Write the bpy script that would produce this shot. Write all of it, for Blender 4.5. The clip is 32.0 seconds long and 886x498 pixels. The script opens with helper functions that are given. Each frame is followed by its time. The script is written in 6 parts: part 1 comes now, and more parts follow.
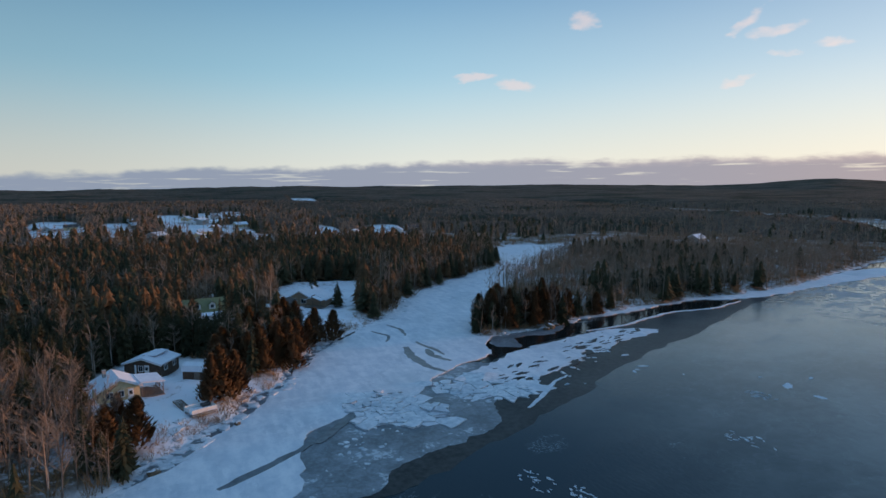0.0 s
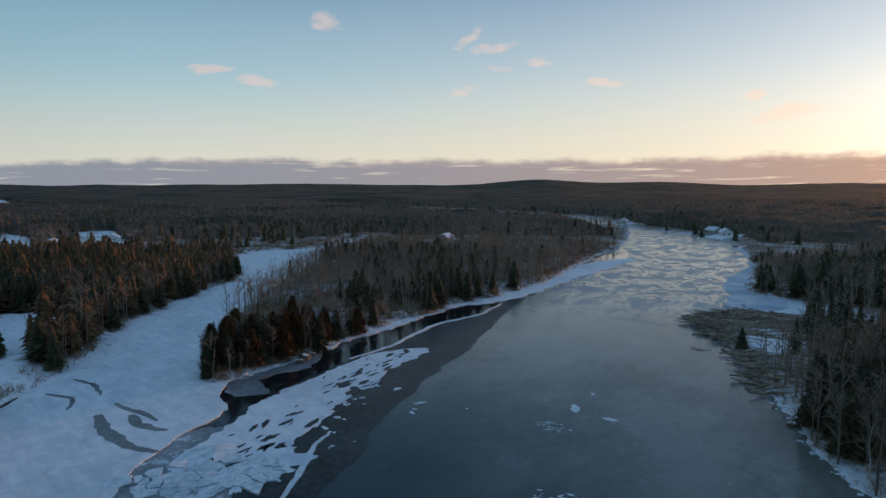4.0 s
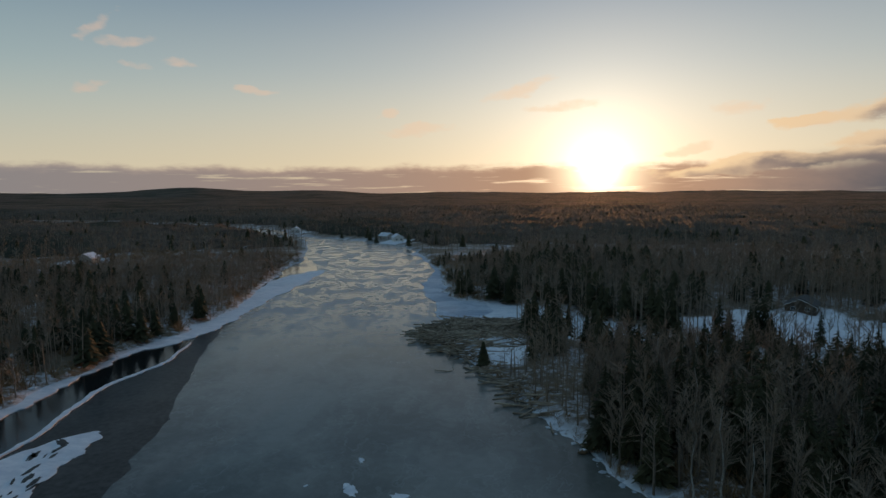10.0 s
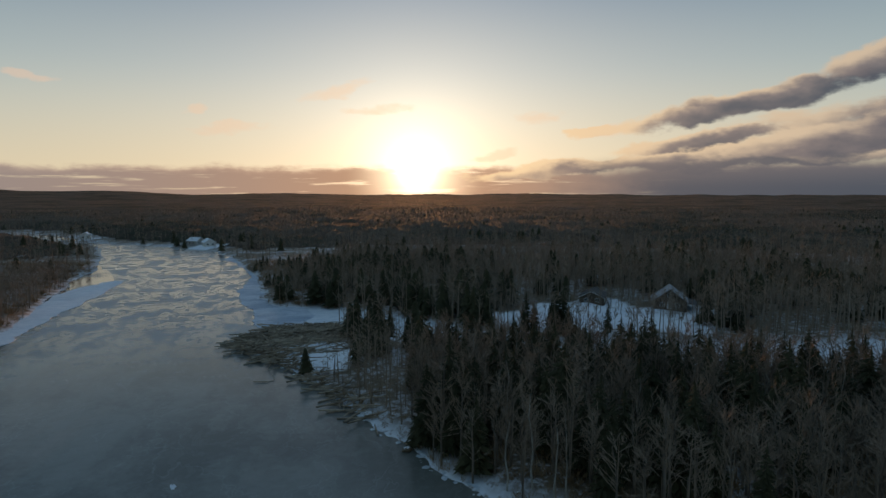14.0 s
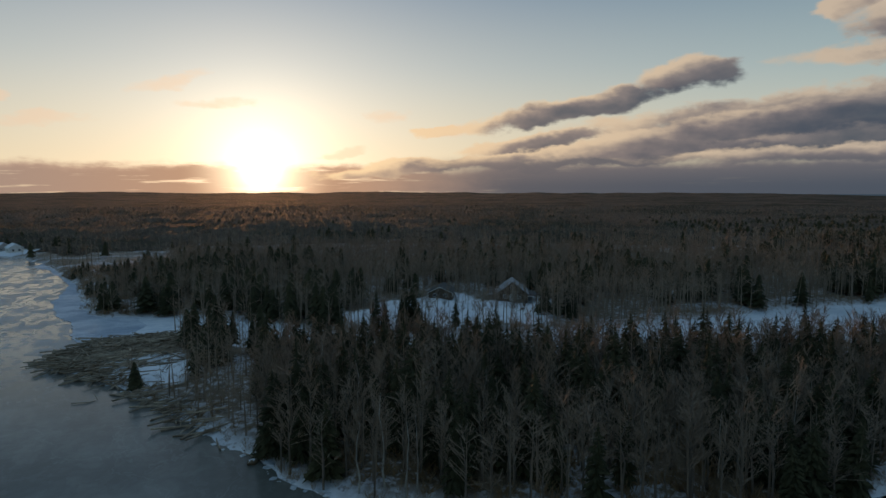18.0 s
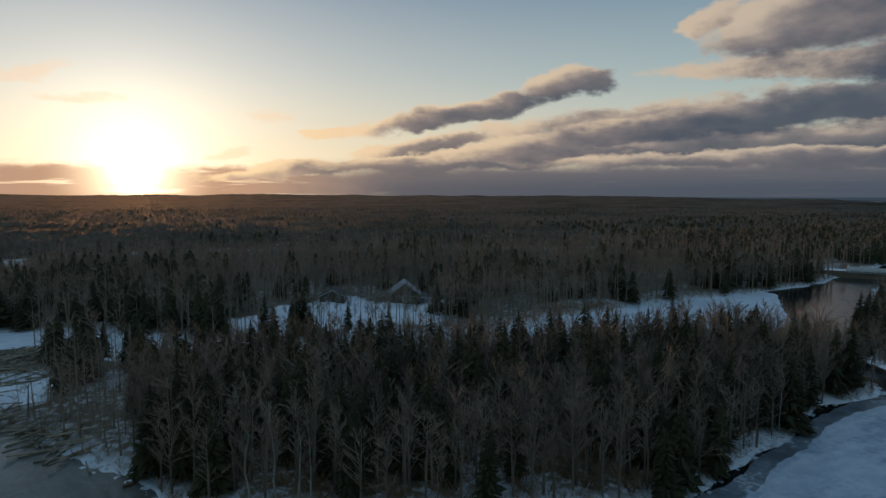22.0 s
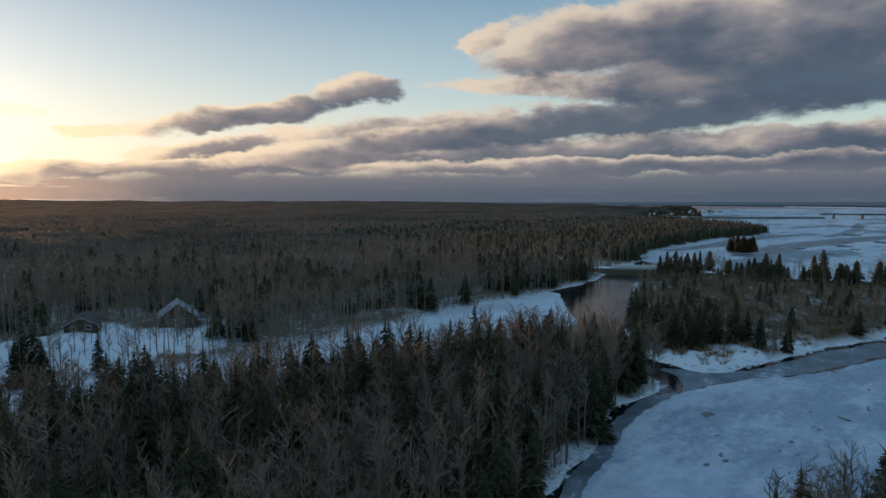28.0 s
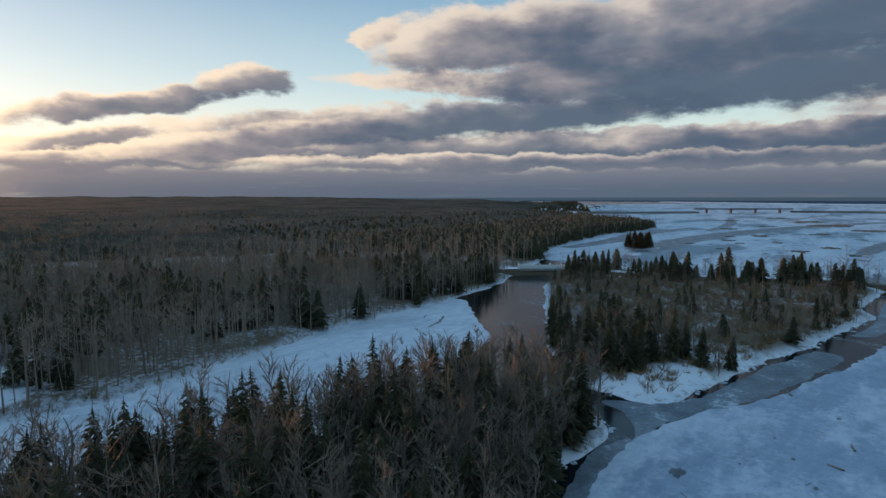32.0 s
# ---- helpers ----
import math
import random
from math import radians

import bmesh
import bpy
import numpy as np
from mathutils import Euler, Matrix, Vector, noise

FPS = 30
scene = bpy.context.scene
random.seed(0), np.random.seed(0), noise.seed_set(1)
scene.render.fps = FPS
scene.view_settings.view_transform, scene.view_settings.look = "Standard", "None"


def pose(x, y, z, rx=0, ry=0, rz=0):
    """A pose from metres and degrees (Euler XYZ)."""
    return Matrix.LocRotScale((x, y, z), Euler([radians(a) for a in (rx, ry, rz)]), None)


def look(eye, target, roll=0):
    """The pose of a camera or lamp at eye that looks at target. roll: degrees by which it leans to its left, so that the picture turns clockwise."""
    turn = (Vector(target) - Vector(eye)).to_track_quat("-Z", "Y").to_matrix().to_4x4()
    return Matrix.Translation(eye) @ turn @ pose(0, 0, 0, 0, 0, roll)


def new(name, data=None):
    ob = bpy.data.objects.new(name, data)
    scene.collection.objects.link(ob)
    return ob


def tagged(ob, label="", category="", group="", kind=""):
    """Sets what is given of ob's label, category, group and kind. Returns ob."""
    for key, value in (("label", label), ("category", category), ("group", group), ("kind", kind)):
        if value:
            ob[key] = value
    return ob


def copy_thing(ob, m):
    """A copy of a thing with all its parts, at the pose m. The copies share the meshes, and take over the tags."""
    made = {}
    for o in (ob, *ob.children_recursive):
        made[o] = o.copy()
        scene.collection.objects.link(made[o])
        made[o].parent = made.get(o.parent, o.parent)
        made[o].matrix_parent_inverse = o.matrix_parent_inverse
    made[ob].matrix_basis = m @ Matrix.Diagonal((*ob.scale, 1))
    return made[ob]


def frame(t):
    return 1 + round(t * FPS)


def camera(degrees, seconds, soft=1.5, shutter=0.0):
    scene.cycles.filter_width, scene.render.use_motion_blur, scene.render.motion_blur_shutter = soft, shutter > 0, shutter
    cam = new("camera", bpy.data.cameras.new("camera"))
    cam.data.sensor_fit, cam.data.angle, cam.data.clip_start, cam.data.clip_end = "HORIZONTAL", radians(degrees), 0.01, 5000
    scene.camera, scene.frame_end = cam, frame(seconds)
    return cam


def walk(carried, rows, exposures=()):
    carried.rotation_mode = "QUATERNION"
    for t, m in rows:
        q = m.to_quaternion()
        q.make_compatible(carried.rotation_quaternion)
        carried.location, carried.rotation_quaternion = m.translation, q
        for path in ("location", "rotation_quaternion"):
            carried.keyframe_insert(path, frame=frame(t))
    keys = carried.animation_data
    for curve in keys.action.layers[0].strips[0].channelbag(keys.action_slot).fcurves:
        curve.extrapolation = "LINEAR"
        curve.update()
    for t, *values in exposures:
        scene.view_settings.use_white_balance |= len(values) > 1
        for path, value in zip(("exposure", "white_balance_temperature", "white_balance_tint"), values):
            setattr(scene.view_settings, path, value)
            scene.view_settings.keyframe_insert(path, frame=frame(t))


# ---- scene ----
cam = camera(72.3, 32.0)
PATH = [
    (0, (41.581, -28.863, 37.635), (39.716, -28.167, 37.435), -0.3),
    (0.5, (37.911, -27.43, 37.663), (36.074, -26.665, 37.461), -0.3),
    (1, (34.262, -25.834, 37.734), (32.489, -24.931, 37.531), -0.3),
    (1.5, (30.985, -24.08, 37.768), (29.283, -23.05, 37.565), -0.2),
    (2, (27.858, -22.117, 37.809), (26.219, -20.988, 37.604), -0.2),
    (3, (21.792, -18.328, 37.733), (20.252, -17.067, 37.529), -0.1),
    (3.5, (18.9, -16.313, 37.661), (17.412, -14.992, 37.456), -0.2),
    (5.5, (7.978, -7.309, 37.787), (6.734, -5.756, 37.584), 0.1),
    (6, (4.998, -5.465, 37.8), (3.832, -3.852, 37.598), 0.1),
    (7, (-1.146, -2.362, 37.592), (-2.139, -0.637, 37.396), 0.2),
    (8, (-7.034, 0.1, 37.766), (-7.858, 1.912, 37.573), -0.0),
    (9, (-9.572, 2.205, 37.711), (-10.221, 4.087, 37.524), -0.0),
    (10, (-10.396, 3.203, 37.116), (-10.892, 5.132, 36.933), -0.3),
    (11, (-10.423, 3.376, 37.244), (-10.763, 5.339, 37.062), -0.2),
    (12, (-10.36, 3.378, 37.383), (-10.545, 5.361, 37.205), -0.2),
    (13, (-10.472, 3.067, 37.576), (-10.506, 5.059, 37.399), -0.1),
    (14, (-10.451, 3.042, 37.472), (-10.365, 5.032, 37.294), -0.0),
    (14.5, (-10.497, 3.134, 37.367), (-10.356, 5.121, 37.189), -0.0),
    (16.5, (-9.852, 3.836, 37.279), (-9.474, 5.792, 37.097), -0.2),
    (17, (-9.718, 4.0, 37.275), (-9.281, 5.943, 37.091), -0.1),
    (18, (-9.706, 4.008, 37.326), (-9.139, 5.917, 37.142), -0.1),
    (19, (-9.744, 3.935, 37.252), (-9.082, 5.814, 37.07), -0.0),
    (20, (-9.652, 4.002, 37.11), (-8.913, 5.851, 36.93), -0.1),
    (21, (-9.766, 4.164, 37.082), (-8.936, 5.975, 36.903), 0.0),
    (22, (-9.678, 4.014, 37.129), (-8.781, 5.793, 36.953), -0.0),
    (23, (-10.13, 3.89, 37.242), (-9.178, 5.64, 37.068), -0.1),
    (24, (-10.142, 3.954, 37.276), (-9.083, 5.642, 37.103), -0.1),
    (25, (-10.028, 4.319, 37.185), (-8.85, 5.926, 37.015), 0.0),
    (26, (-8.649, 6.59, 37.172), (-7.376, 8.123, 37.008), -0.1),
    (26.5, (-7.249, 8.352, 37.212), (-5.923, 9.841, 37.049), -0.1),
    (28.5, (1.211, 17.77, 37.181), (2.673, 19.126, 37.021), -0.1),
    (29, (3.705, 20.339, 37.243), (5.197, 21.661, 37.08), -0.1),
    (30, (9.219, 25.533, 37.14), (10.771, 26.784, 36.972), -0.1),
    (31, (15.199, 30.559, 37.223), (16.796, 31.75, 37.052), -0.1),
    (32, (21.723, 35.542, 37.259), (23.373, 36.659, 37.085), -0.1),
]
EXPOSURES = [(0, 0.25, 6300, 10), (3, 0.15, 6500, 10), (6, -0.25, 7150, 9), (9, -0.38, 7500, 9), (14, -0.32, 7600, 9), (20, -0.28, 7600, 9), (26, -0.02, 7300, 8), (29, 0.26, 7100, 8), (32, 0.4, 6950, 8)]
walk(cam, [(t, look(eye, target, roll)) for t, eye, target, roll in PATH], EXPOSURES)

# ---- world, sun, exposure ----
SUN_EL = 2.2


def node(tree, kind, **values):
    n = tree.nodes.new(kind)
    for key, value in values.items():
        if key in n.inputs:
            n.inputs[key].default_value = value
    return n


class Calc:
    """Short writing for chains of nodes."""

    def __init__(self, tree):
        self.tree = tree

    def put(self, socket, value):
        if isinstance(value, (int, float, tuple)):
            socket.default_value = value
        else:
            self.tree.links.new(value, socket)

    def math(self, op, a, b=0.0, c=0.0, clamp=False):
        n = self.tree.nodes.new("ShaderNodeMath")
        n.operation, n.use_clamp = op, clamp
        for s, v in zip(n.inputs, (a, b, c)):
            self.put(s, v)
        return n.outputs[0]

    def add(self, a, b): return self.math("ADD", a, b)
    def sub(self, a, b): return self.math("SUBTRACT", a, b)
    def mul(self, a, b): return self.math("MULTIPLY", a, b)
    def top(self, a, b): return self.math("MAXIMUM", a, b)
    def low(self, a, b): return self.math("MINIMUM", a, b)

    def step(self, v, lo, hi, to0=0.0, to1=1.0):
        n = self.tree.nodes.new("ShaderNodeMapRange")
        n.interpolation_type = "SMOOTHSTEP"
        self.put(n.inputs[0], v)
        for k, x in enumerate((lo, hi, to0, to1)):
            self.put(n.inputs[k + 1], x)
        return n.outputs[0]

    def vec(self, x, y, z):
        n = self.tree.nodes.new("ShaderNodeCombineXYZ")
        for s, v in zip(n.inputs, (x, y, z)):
            self.put(s, v)
        return n.outputs[0]

    def noise(self, vector, scale, detail=5.0, rough=0.55, out="Fac"):
        n = self.tree.nodes.new("ShaderNodeTexNoise")
        self.put(n.inputs["Vector"], vector)
        n.inputs["Scale"].default_value, n.inputs["Detail"].default_value, n.inputs["Roughness"].default_value = scale, detail, rough
        return n.outputs[out]

    def mix(self, fac, a, b, blend="MIX"):
        n = self.tree.nodes.new("ShaderNodeMix")
        n.data_type, n.blend_type = "RGBA", blend
        self.put(n.inputs["Factor"], fac)
        self.put(n.inputs["A"], (*a, 1.0) if isinstance(a, tuple) else a)
        self.put(n.inputs["B"], (*b, 1.0) if isinstance(b, tuple) else b)
        return n.outputs["Result"]

    def scaled(self, vector, sx, sy, sz):
        n = self.tree.nodes.new("ShaderNodeVectorMath")
        n.operation = "MULTIPLY"
        self.put(n.inputs[0], vector)
        n.inputs[1].default_value = (sx, sy, sz)
        return n.outputs[0]


# azimuth, elevation, half length, half height, slope, how far the light reaches in
CLOUDS = [(118, 9.0, 30, 10.0, 0.0, -0.3), (66, 4.2, 40, 1.6, 0.01, -0.5), (92, 4.9, 22, 1.2, 0.0, -0.6), (14, 2.4, 9, 0.8, 0.1, 0.1), (30, 3.3, 16, 0.9, 0.04, -0.05), (72, 3.1, 36, 0.8, 0.0, -0.3), (15.8, 5.7, 3.0, 0.5, 0.1, 0.9),
          (53, 6.7, 26, 1.8, 0.055, -0.3), (40, 5.2, 14, 1.3, 0.12, -0.12), (25.2, 4.7, 6.5, 0.8, 0.1, 0.0), (60, 10.3, 13, 1.2, -0.02, 0.4), (78, 10.2, 24, 2.8, -0.03, -0.55),
          (29.0, 7.7, 10.0, 1.05, 0.17, -0.1), (38.2, 10.0, 4.6, 1.2, 0.08, -0.05), (78, 14.0, 26, 3.8, 0.0, -0.3), (58.5, 14.1, 10.5, 2.7, 0.03, 0.0), (49.2, 14.2, 2.6, 1.3, 0.3, 0.4)]


def make_world():
    world = bpy.data.worlds.new("dusk_sky")
    scene.world = world
    world.use_nodes = True
    t = world.node_tree
    t.nodes.clear()
    c = Calc(t)
    sky = t.nodes.new("ShaderNodeTexSky")
    sky.sky_type, sky.sun_disc = "NISHITA", False
    sky.sun_elevation, sky.sun_rotation = radians(SUN_EL), 0.0
    sky.air_density, sky.dust_density, sky.ozone_density = 1.0, 0.6, 1.6
    way = t.nodes.new("ShaderNodeTexCoord").outputs["Generated"]
    part_xyz = t.nodes.new("ShaderNodeSeparateXYZ")
    c.put(part_xyz.inputs[0], way)
    x, y, z = part_xyz.outputs
    az = c.mul(c.math("ARCTAN2", x, y), 57.2958)          # degrees from the sun, to the right
    el = c.mul(c.math("ARCSINE", z), 57.2958)
    soft = c.noise(c.vec(az, c.mul(el, 1.8), 0.0), 0.13, 5.0, 0.55)
    fine = c.noise(c.vec(az, c.mul(el, 2.6), 7.0), 0.5, 5.0, 0.6)
    wob = c.add(c.mul(c.sub(soft, 0.5), 1.7), c.mul(c.sub(fine, 0.5), 0.95))
    side = c.step(c.math("ABSOLUTE", az), 95.0, 0.0)      # 1 towards the sun, 0 away from it

    # clear sky: blue overhead, pale towards the horizon and the sun
    away = c.mix(c.step(el, 0.0, 11.0), (0.74, 0.74, 0.66), c.mix(c.step(el, 6.0, 26.0), (0.35, 0.58, 0.69), (0.055, 0.20, 0.41)))
    toward = c.mix(c.step(el, 0.0, 12.0), (0.96, 0.84, 0.64), c.mix(c.step(el, 5.0, 24.0), (0.66, 0.74, 0.79), (0.13, 0.27, 0.50)))
    clear = c.mix(side, away, toward)
    dim = c.step(az, -112.0, -68.0, 0.74, 1.0)
    clear = c.mix(1.0, clear, c.vec(dim, dim, dim), "MULTIPLY")
    clear = c.mix(c.step(el, 22.0, 60.0), clear, (0.20, 0.36, 0.56))
    clear = c.mix(0.12, clear, c.mix(1.0, sky.outputs[0], (SKY, SKY, SKY), "MULTIPLY"))

    # bright aureole about the sun
    sun = Vector((0.0, math.cos(radians(SUN_EL)), math.sin(radians(SUN_EL))))
    dot = t.nodes.new("ShaderNodeVectorMath")
    dot.operation = "DOT_PRODUCT"
    c.put(dot.inputs[0], way)
    dot.inputs[1].default_value = sun
    off = c.mul(c.math("ARCCOSINE", c.low(dot.outputs["Value"], 1.0)), 57.2958)
    halo = c.add(c.mul(c.math("EXPONENT", c.mul(off, -2.2)), 30.0), c.mul(c.math("EXPONENT", c.mul(off, -0.42)), 2.0))
    glow = c.mix(1.0, (1.0, 0.89, 0.70), c.vec(halo, halo, halo), "MULTIPLY")
    wide = c.mul(c.math("EXPONENT", c.mul(off, -0.10)), 0.75)
    glow = c.mix(1.0, glow, c.mix(1.0, (1.0, 0.94, 0.85), c.vec(wide, wide, wide), "MULTIPLY"), "ADD")
    full = c.mix(1.0, clear, glow, "ADD")
    near = c.math("EXPONENT", c.mul(off, -0.035))

    bend_u = c.add(az, c.mul(c.sub(c.noise(c.vec(az, c.mul(el, 2.0), 21.0), 0.16, 4.0, 0.55), 0.5), 9.0))
    bend_v = c.add(el, c.mul(c.sub(c.noise(c.vec(az, c.mul(el, 2.0), 33.0), 0.22, 4.0, 0.55), 0.5), 2.6))

    def drift(clouds):
        """Long clouds: azimuth, elevation, half length, half height, slope."""
        best = -9.0
        for a0, e0, length, height, slope in clouds:
            u = c.mul(c.sub(bend_u, a0), 1.0 / length)
            v = c.mul(c.sub(c.sub(bend_v, e0), c.mul(c.sub(az, a0), slope)), 1.0 / height)
            best = c.top(c.sub(1.0, c.add(c.mul(u, u), c.mul(v, v))), best)
        return best

    # small pink puffs
    puffs = drift([(-56.7, 14.2, 1.6, 0.8, 0.0), (-40.7, 12.5, 2.3, 0.7, 0.1), (-43.4, 13.4, 1.4, 0.8, 0.5), (-38.0, 11.0, 1.7, 0.6, 0.0), (-40.8, 10.7, 1.1, 0.5, 0.0),
                   (-44.0, 8.8, 1.6, 0.45, 0.0), (-62.6, 9.2, 2.4, 0.6, 0.05), (-30.5, 9.0, 1.5, 0.45, 0.0), (-16.4, 5.9, 3.8, 0.6, 0.05), (-20.0, 7.7, 1.3, 0.4, 0.0),
                   (-7.3, 9.3, 3.6, 0.7, 0.3), (-5.0, 7.6, 4.2, 0.7, 0.1), (-66.0, 10.0, 2.0, 0.4, 0.0), (12.0, 7.2, 2.8, 0.9, 0.1), (7.2, 3.9, 1.7, 0.4, 0.05), (16.5, 5.7, 3.8, 0.7, 0.12)])
    puff = c.step(c.add(puffs, c.mul(wob, 1.3)), 0.0, 1.1)
    full = c.mix(c.mul(puff, 0.52), full, c.mix(near, (0.72, 0.56, 0.54), (1.3, 0.95, 0.66)))

    # low grey bank along the horizon
    lift = c.add(c.mul(c.sub(c.noise(c.vec(az, 0.0, 3.0), 0.09, 4.0, 0.6), 0.5), 1.6), c.mul(c.sub(fine, 0.5), 1.1))
    bank = c.step(c.add(c.add(el, lift), c.step(az, -110.0, -60.0, 1.1, 0.0)), 2.75, 2.05)
    slit = c.step(c.noise(c.vec(c.mul(az, 0.3), c.mul(el, 5.0), 1.0), 0.5, 4.0, 0.6), 0.56, 0.7)
    bank = c.mul(bank, c.sub(0.94, c.mul(slit, 0.6)))
    bank = c.mul(bank, c.step(off, 1.0, 7.0, 0.35, 1.0))
    crest = c.step(c.add(el, lift), 1.7, 2.7)
    bank_col = c.mix(crest, c.mix(near, (0.21, 0.26, 0.345), (0.66, 0.36, 0.22)), c.mix(near, (0.33, 0.33, 0.38), (0.95, 0.6, 0.4)))
    full = c.mix(bank, full, bank_col)

    # layered clouds that rise away from the sun to the right: lit on the sun's side, blue-grey beneath
    close = c.math("EXPONENT", c.mul(off, -0.06))
    light = c.mix(near, (0.47, 0.445, 0.45), (1.45, 1.05, 0.64))
    middle = c.mix(close, (0.225, 0.22, 0.262), (0.70, 0.48, 0.37))
    dark = c.mix(close, (0.06, 0.092, 0.15), (0.27, 0.225, 0.22))
    lump = c.sub(c.noise(c.vec(c.mul(az, 0.7), c.mul(el, 1.6), 15.0), 0.2, 3.0, 0.5), 0.5)
    puffy = c.sub(c.noise(c.vec(c.mul(az, 0.8), c.mul(el, 1.3), 41.0), 0.75, 6.0, 0.62), 0.5)
    streak = c.sub(c.noise(c.vec(c.mul(az, 0.35), c.add(c.mul(el, 2.4), c.mul(az, -0.1)), 57.0), 0.45, 5.0, 0.6), 0.5)
    frays = c.add(c.mul(wob, 0.9), c.add(c.mul(puffy, 0.6), c.mul(streak, 0.15)))
    for a0, e0, length, height, slope, lit in CLOUDS:
        u = c.mul(c.sub(bend_u, a0), 1.0 / length)
        v = c.mul(c.sub(c.sub(bend_v, e0), c.mul(c.sub(az, a0), slope)), 1.0 / height)
        body = c.sub(1.0, c.add(c.mul(u, u), c.mul(v, v)))
        cover = c.step(c.add(body, frays), -0.35, 0.42)
        depth = c.add(c.add(c.mul(body, 0.35), c.mul(u, 0.5)), c.add(c.mul(v, -0.5), c.add(c.mul(lump, 1.7), c.add(c.mul(puffy, 0.3), c.mul(streak, 0.12)))))
        shade = c.step(c.sub(depth, lit), -0.6, 1.15)
        tone = c.mix(c.step(shade, 0.0, 0.55), light, c.mix(c.step(shade, 0.35, 1.0), middle, dark))
        full = c.mix(c.mul(cover, 0.96), full, tone)
    base = c.mul(c.step(c.add(el, c.mul(wob, 0.7)), 3.7, 1.9), c.step(c.add(az, c.mul(wob, 4.0)), 9.0, 24.0, 0.0, 0.94))
    full = c.mix(base, full, c.mix(c.step(el, 0.3, 2.6), dark, c.mix(0.4, dark, middle)))
    full = c.mix(c.step(el, -0.12, -0.2), full, (0.04, 0.068, 0.105))
    bg = t.nodes.new("ShaderNodeBackground")
    c.put(bg.inputs["Color"], full)
    bg.inputs["Strength"].default_value = 1.0
    c.put(t.nodes.new("ShaderNodeOutputWorld").inputs["Surface"], bg.outputs[0])


SKY = 0.10
make_world()
sun_data = bpy.data.lights.new("sun", "SUN")
sun_data.energy, sun_data.angle, sun_data.color = 2.7, radians(0.6), (1.0, 0.46, 0.20)
sun_lamp = new("sun", sun_data)
sun_lamp.matrix_world = look((0, 400, 400 * math.tan(radians(SUN_EL))), (0, 0, 0))


# ---- materials ----
def material(name, build):
    m = bpy.data.materials.new(name)
    m.use_nodes = True
    t = m.node_tree
    t.nodes.clear()
    c = Calc(t)
    b = t.nodes.new("ShaderNodeBsdfPrincipled")
    c.put(t.nodes.new("ShaderNodeOutputMaterial").inputs["Surface"], b.outputs[0])
    place = t.nodes.new("ShaderNodeNewGeometry")
    build(c, b, place)
    return m


def bump(c, b, height, strength, distance):
    n = c.tree.nodes.new("ShaderNodeBump")
    n.inputs["Strength"].default_value, n.inputs["Distance"].default_value = strength, distance
    c.put(n.inputs["Height"], height)
    c.put(b.inputs["Normal"], n.outputs[0])


def mottled(name, a, d, scale, rough=0.8, relief=0.02, detail=5.0, metal=0.0, stretch=(1, 1, 1)):
    """Two colours in grains and larger blotches, with relief."""
    def build(c, b, g):
        p = c.scaled(g.outputs["Position"], *stretch)
        f1, f2 = c.noise(p, scale, detail, 0.6), c.noise(p, scale * 0.13, 3.0, 0.5)
        f = c.step(c.add(c.mul(f1, 0.6), c.mul(f2, 0.4)), 0.32, 0.68)
        c.put(b.inputs["Base Color"], c.mix(f, a, d))
        b.inputs["Roughness"].default_value, b.inputs["Metallic"].default_value = rough, metal
        bump(c, b, f1, 0.5, relief)
    return material(name, build)


def tinted(name, a, d, rough=0.85):
    """For leaves and twigs: a colour that varies from tree to tree and clump to clump."""
    def build(c, b, g):
        o = c.tree.nodes.new("ShaderNodeObjectInfo").outputs["Random"]
        i = g.outputs["Random Per Island"]
        n = c.noise(g.outputs["Position"], 0.06, 2.0, 0.5)
        f = c.add(c.add(c.mul(o, 0.25), c.mul(i, 0.45)), c.mul(c.step(n, 0.3, 0.7), 0.4))
        c.put(b.inputs["Base Color"], c.mix(f, a, d))
        b.inputs["Roughness"].default_value = rough
        b.inputs["Specular IOR Level"].default_value = 0.2
    return material(name, build)


def build_snow(c, b, g):
    p = g.outputs["Position"]
    n1, n2, n3 = c.noise(p, 0.05, 4.0), c.noise(p, 0.7, 5.0, 0.65), c.noise(p, 6.0, 3.0)
    white = c.mix(c.step(n1, 0.35, 0.7), (0.76, 0.79, 0.84), (0.62, 0.66, 0.74))
    slope = c.tree.nodes.new("ShaderNodeSeparateXYZ")
    c.put(slope.inputs[0], g.outputs["Normal"])
    bare = c.step(c.add(c.mul(slope.outputs[2], -3.2), c.add(n2, 2.86)), 0.3, 0.6)
    tufts = c.step(c.add(c.mul(n2, 0.7), c.mul(n1, 0.45)), 0.62, 0.75)
    soil = c.mix(c.step(n3, 0.3, 0.7), (0.075, 0.05, 0.03), (0.19, 0.13, 0.075))
    floor_attr = c.tree.nodes.new("ShaderNodeAttribute")
    floor_attr.attribute_name = "litter"
    under = c.mul(floor_attr.outputs["Fac"], c.step(c.add(c.mul(n2, 0.5), c.mul(n1, 0.5)), 0.62, 0.48, 0.25, 1.0))
    c.put(b.inputs["Base Color"], c.mix(c.top(c.top(bare, c.mul(tufts, 0.75)), under), white, soil))
    b.inputs["Roughness"].default_value = 0.75
    bump(c, b, c.add(n2, c.mul(n3, 0.25)), 0.6, 0.25)


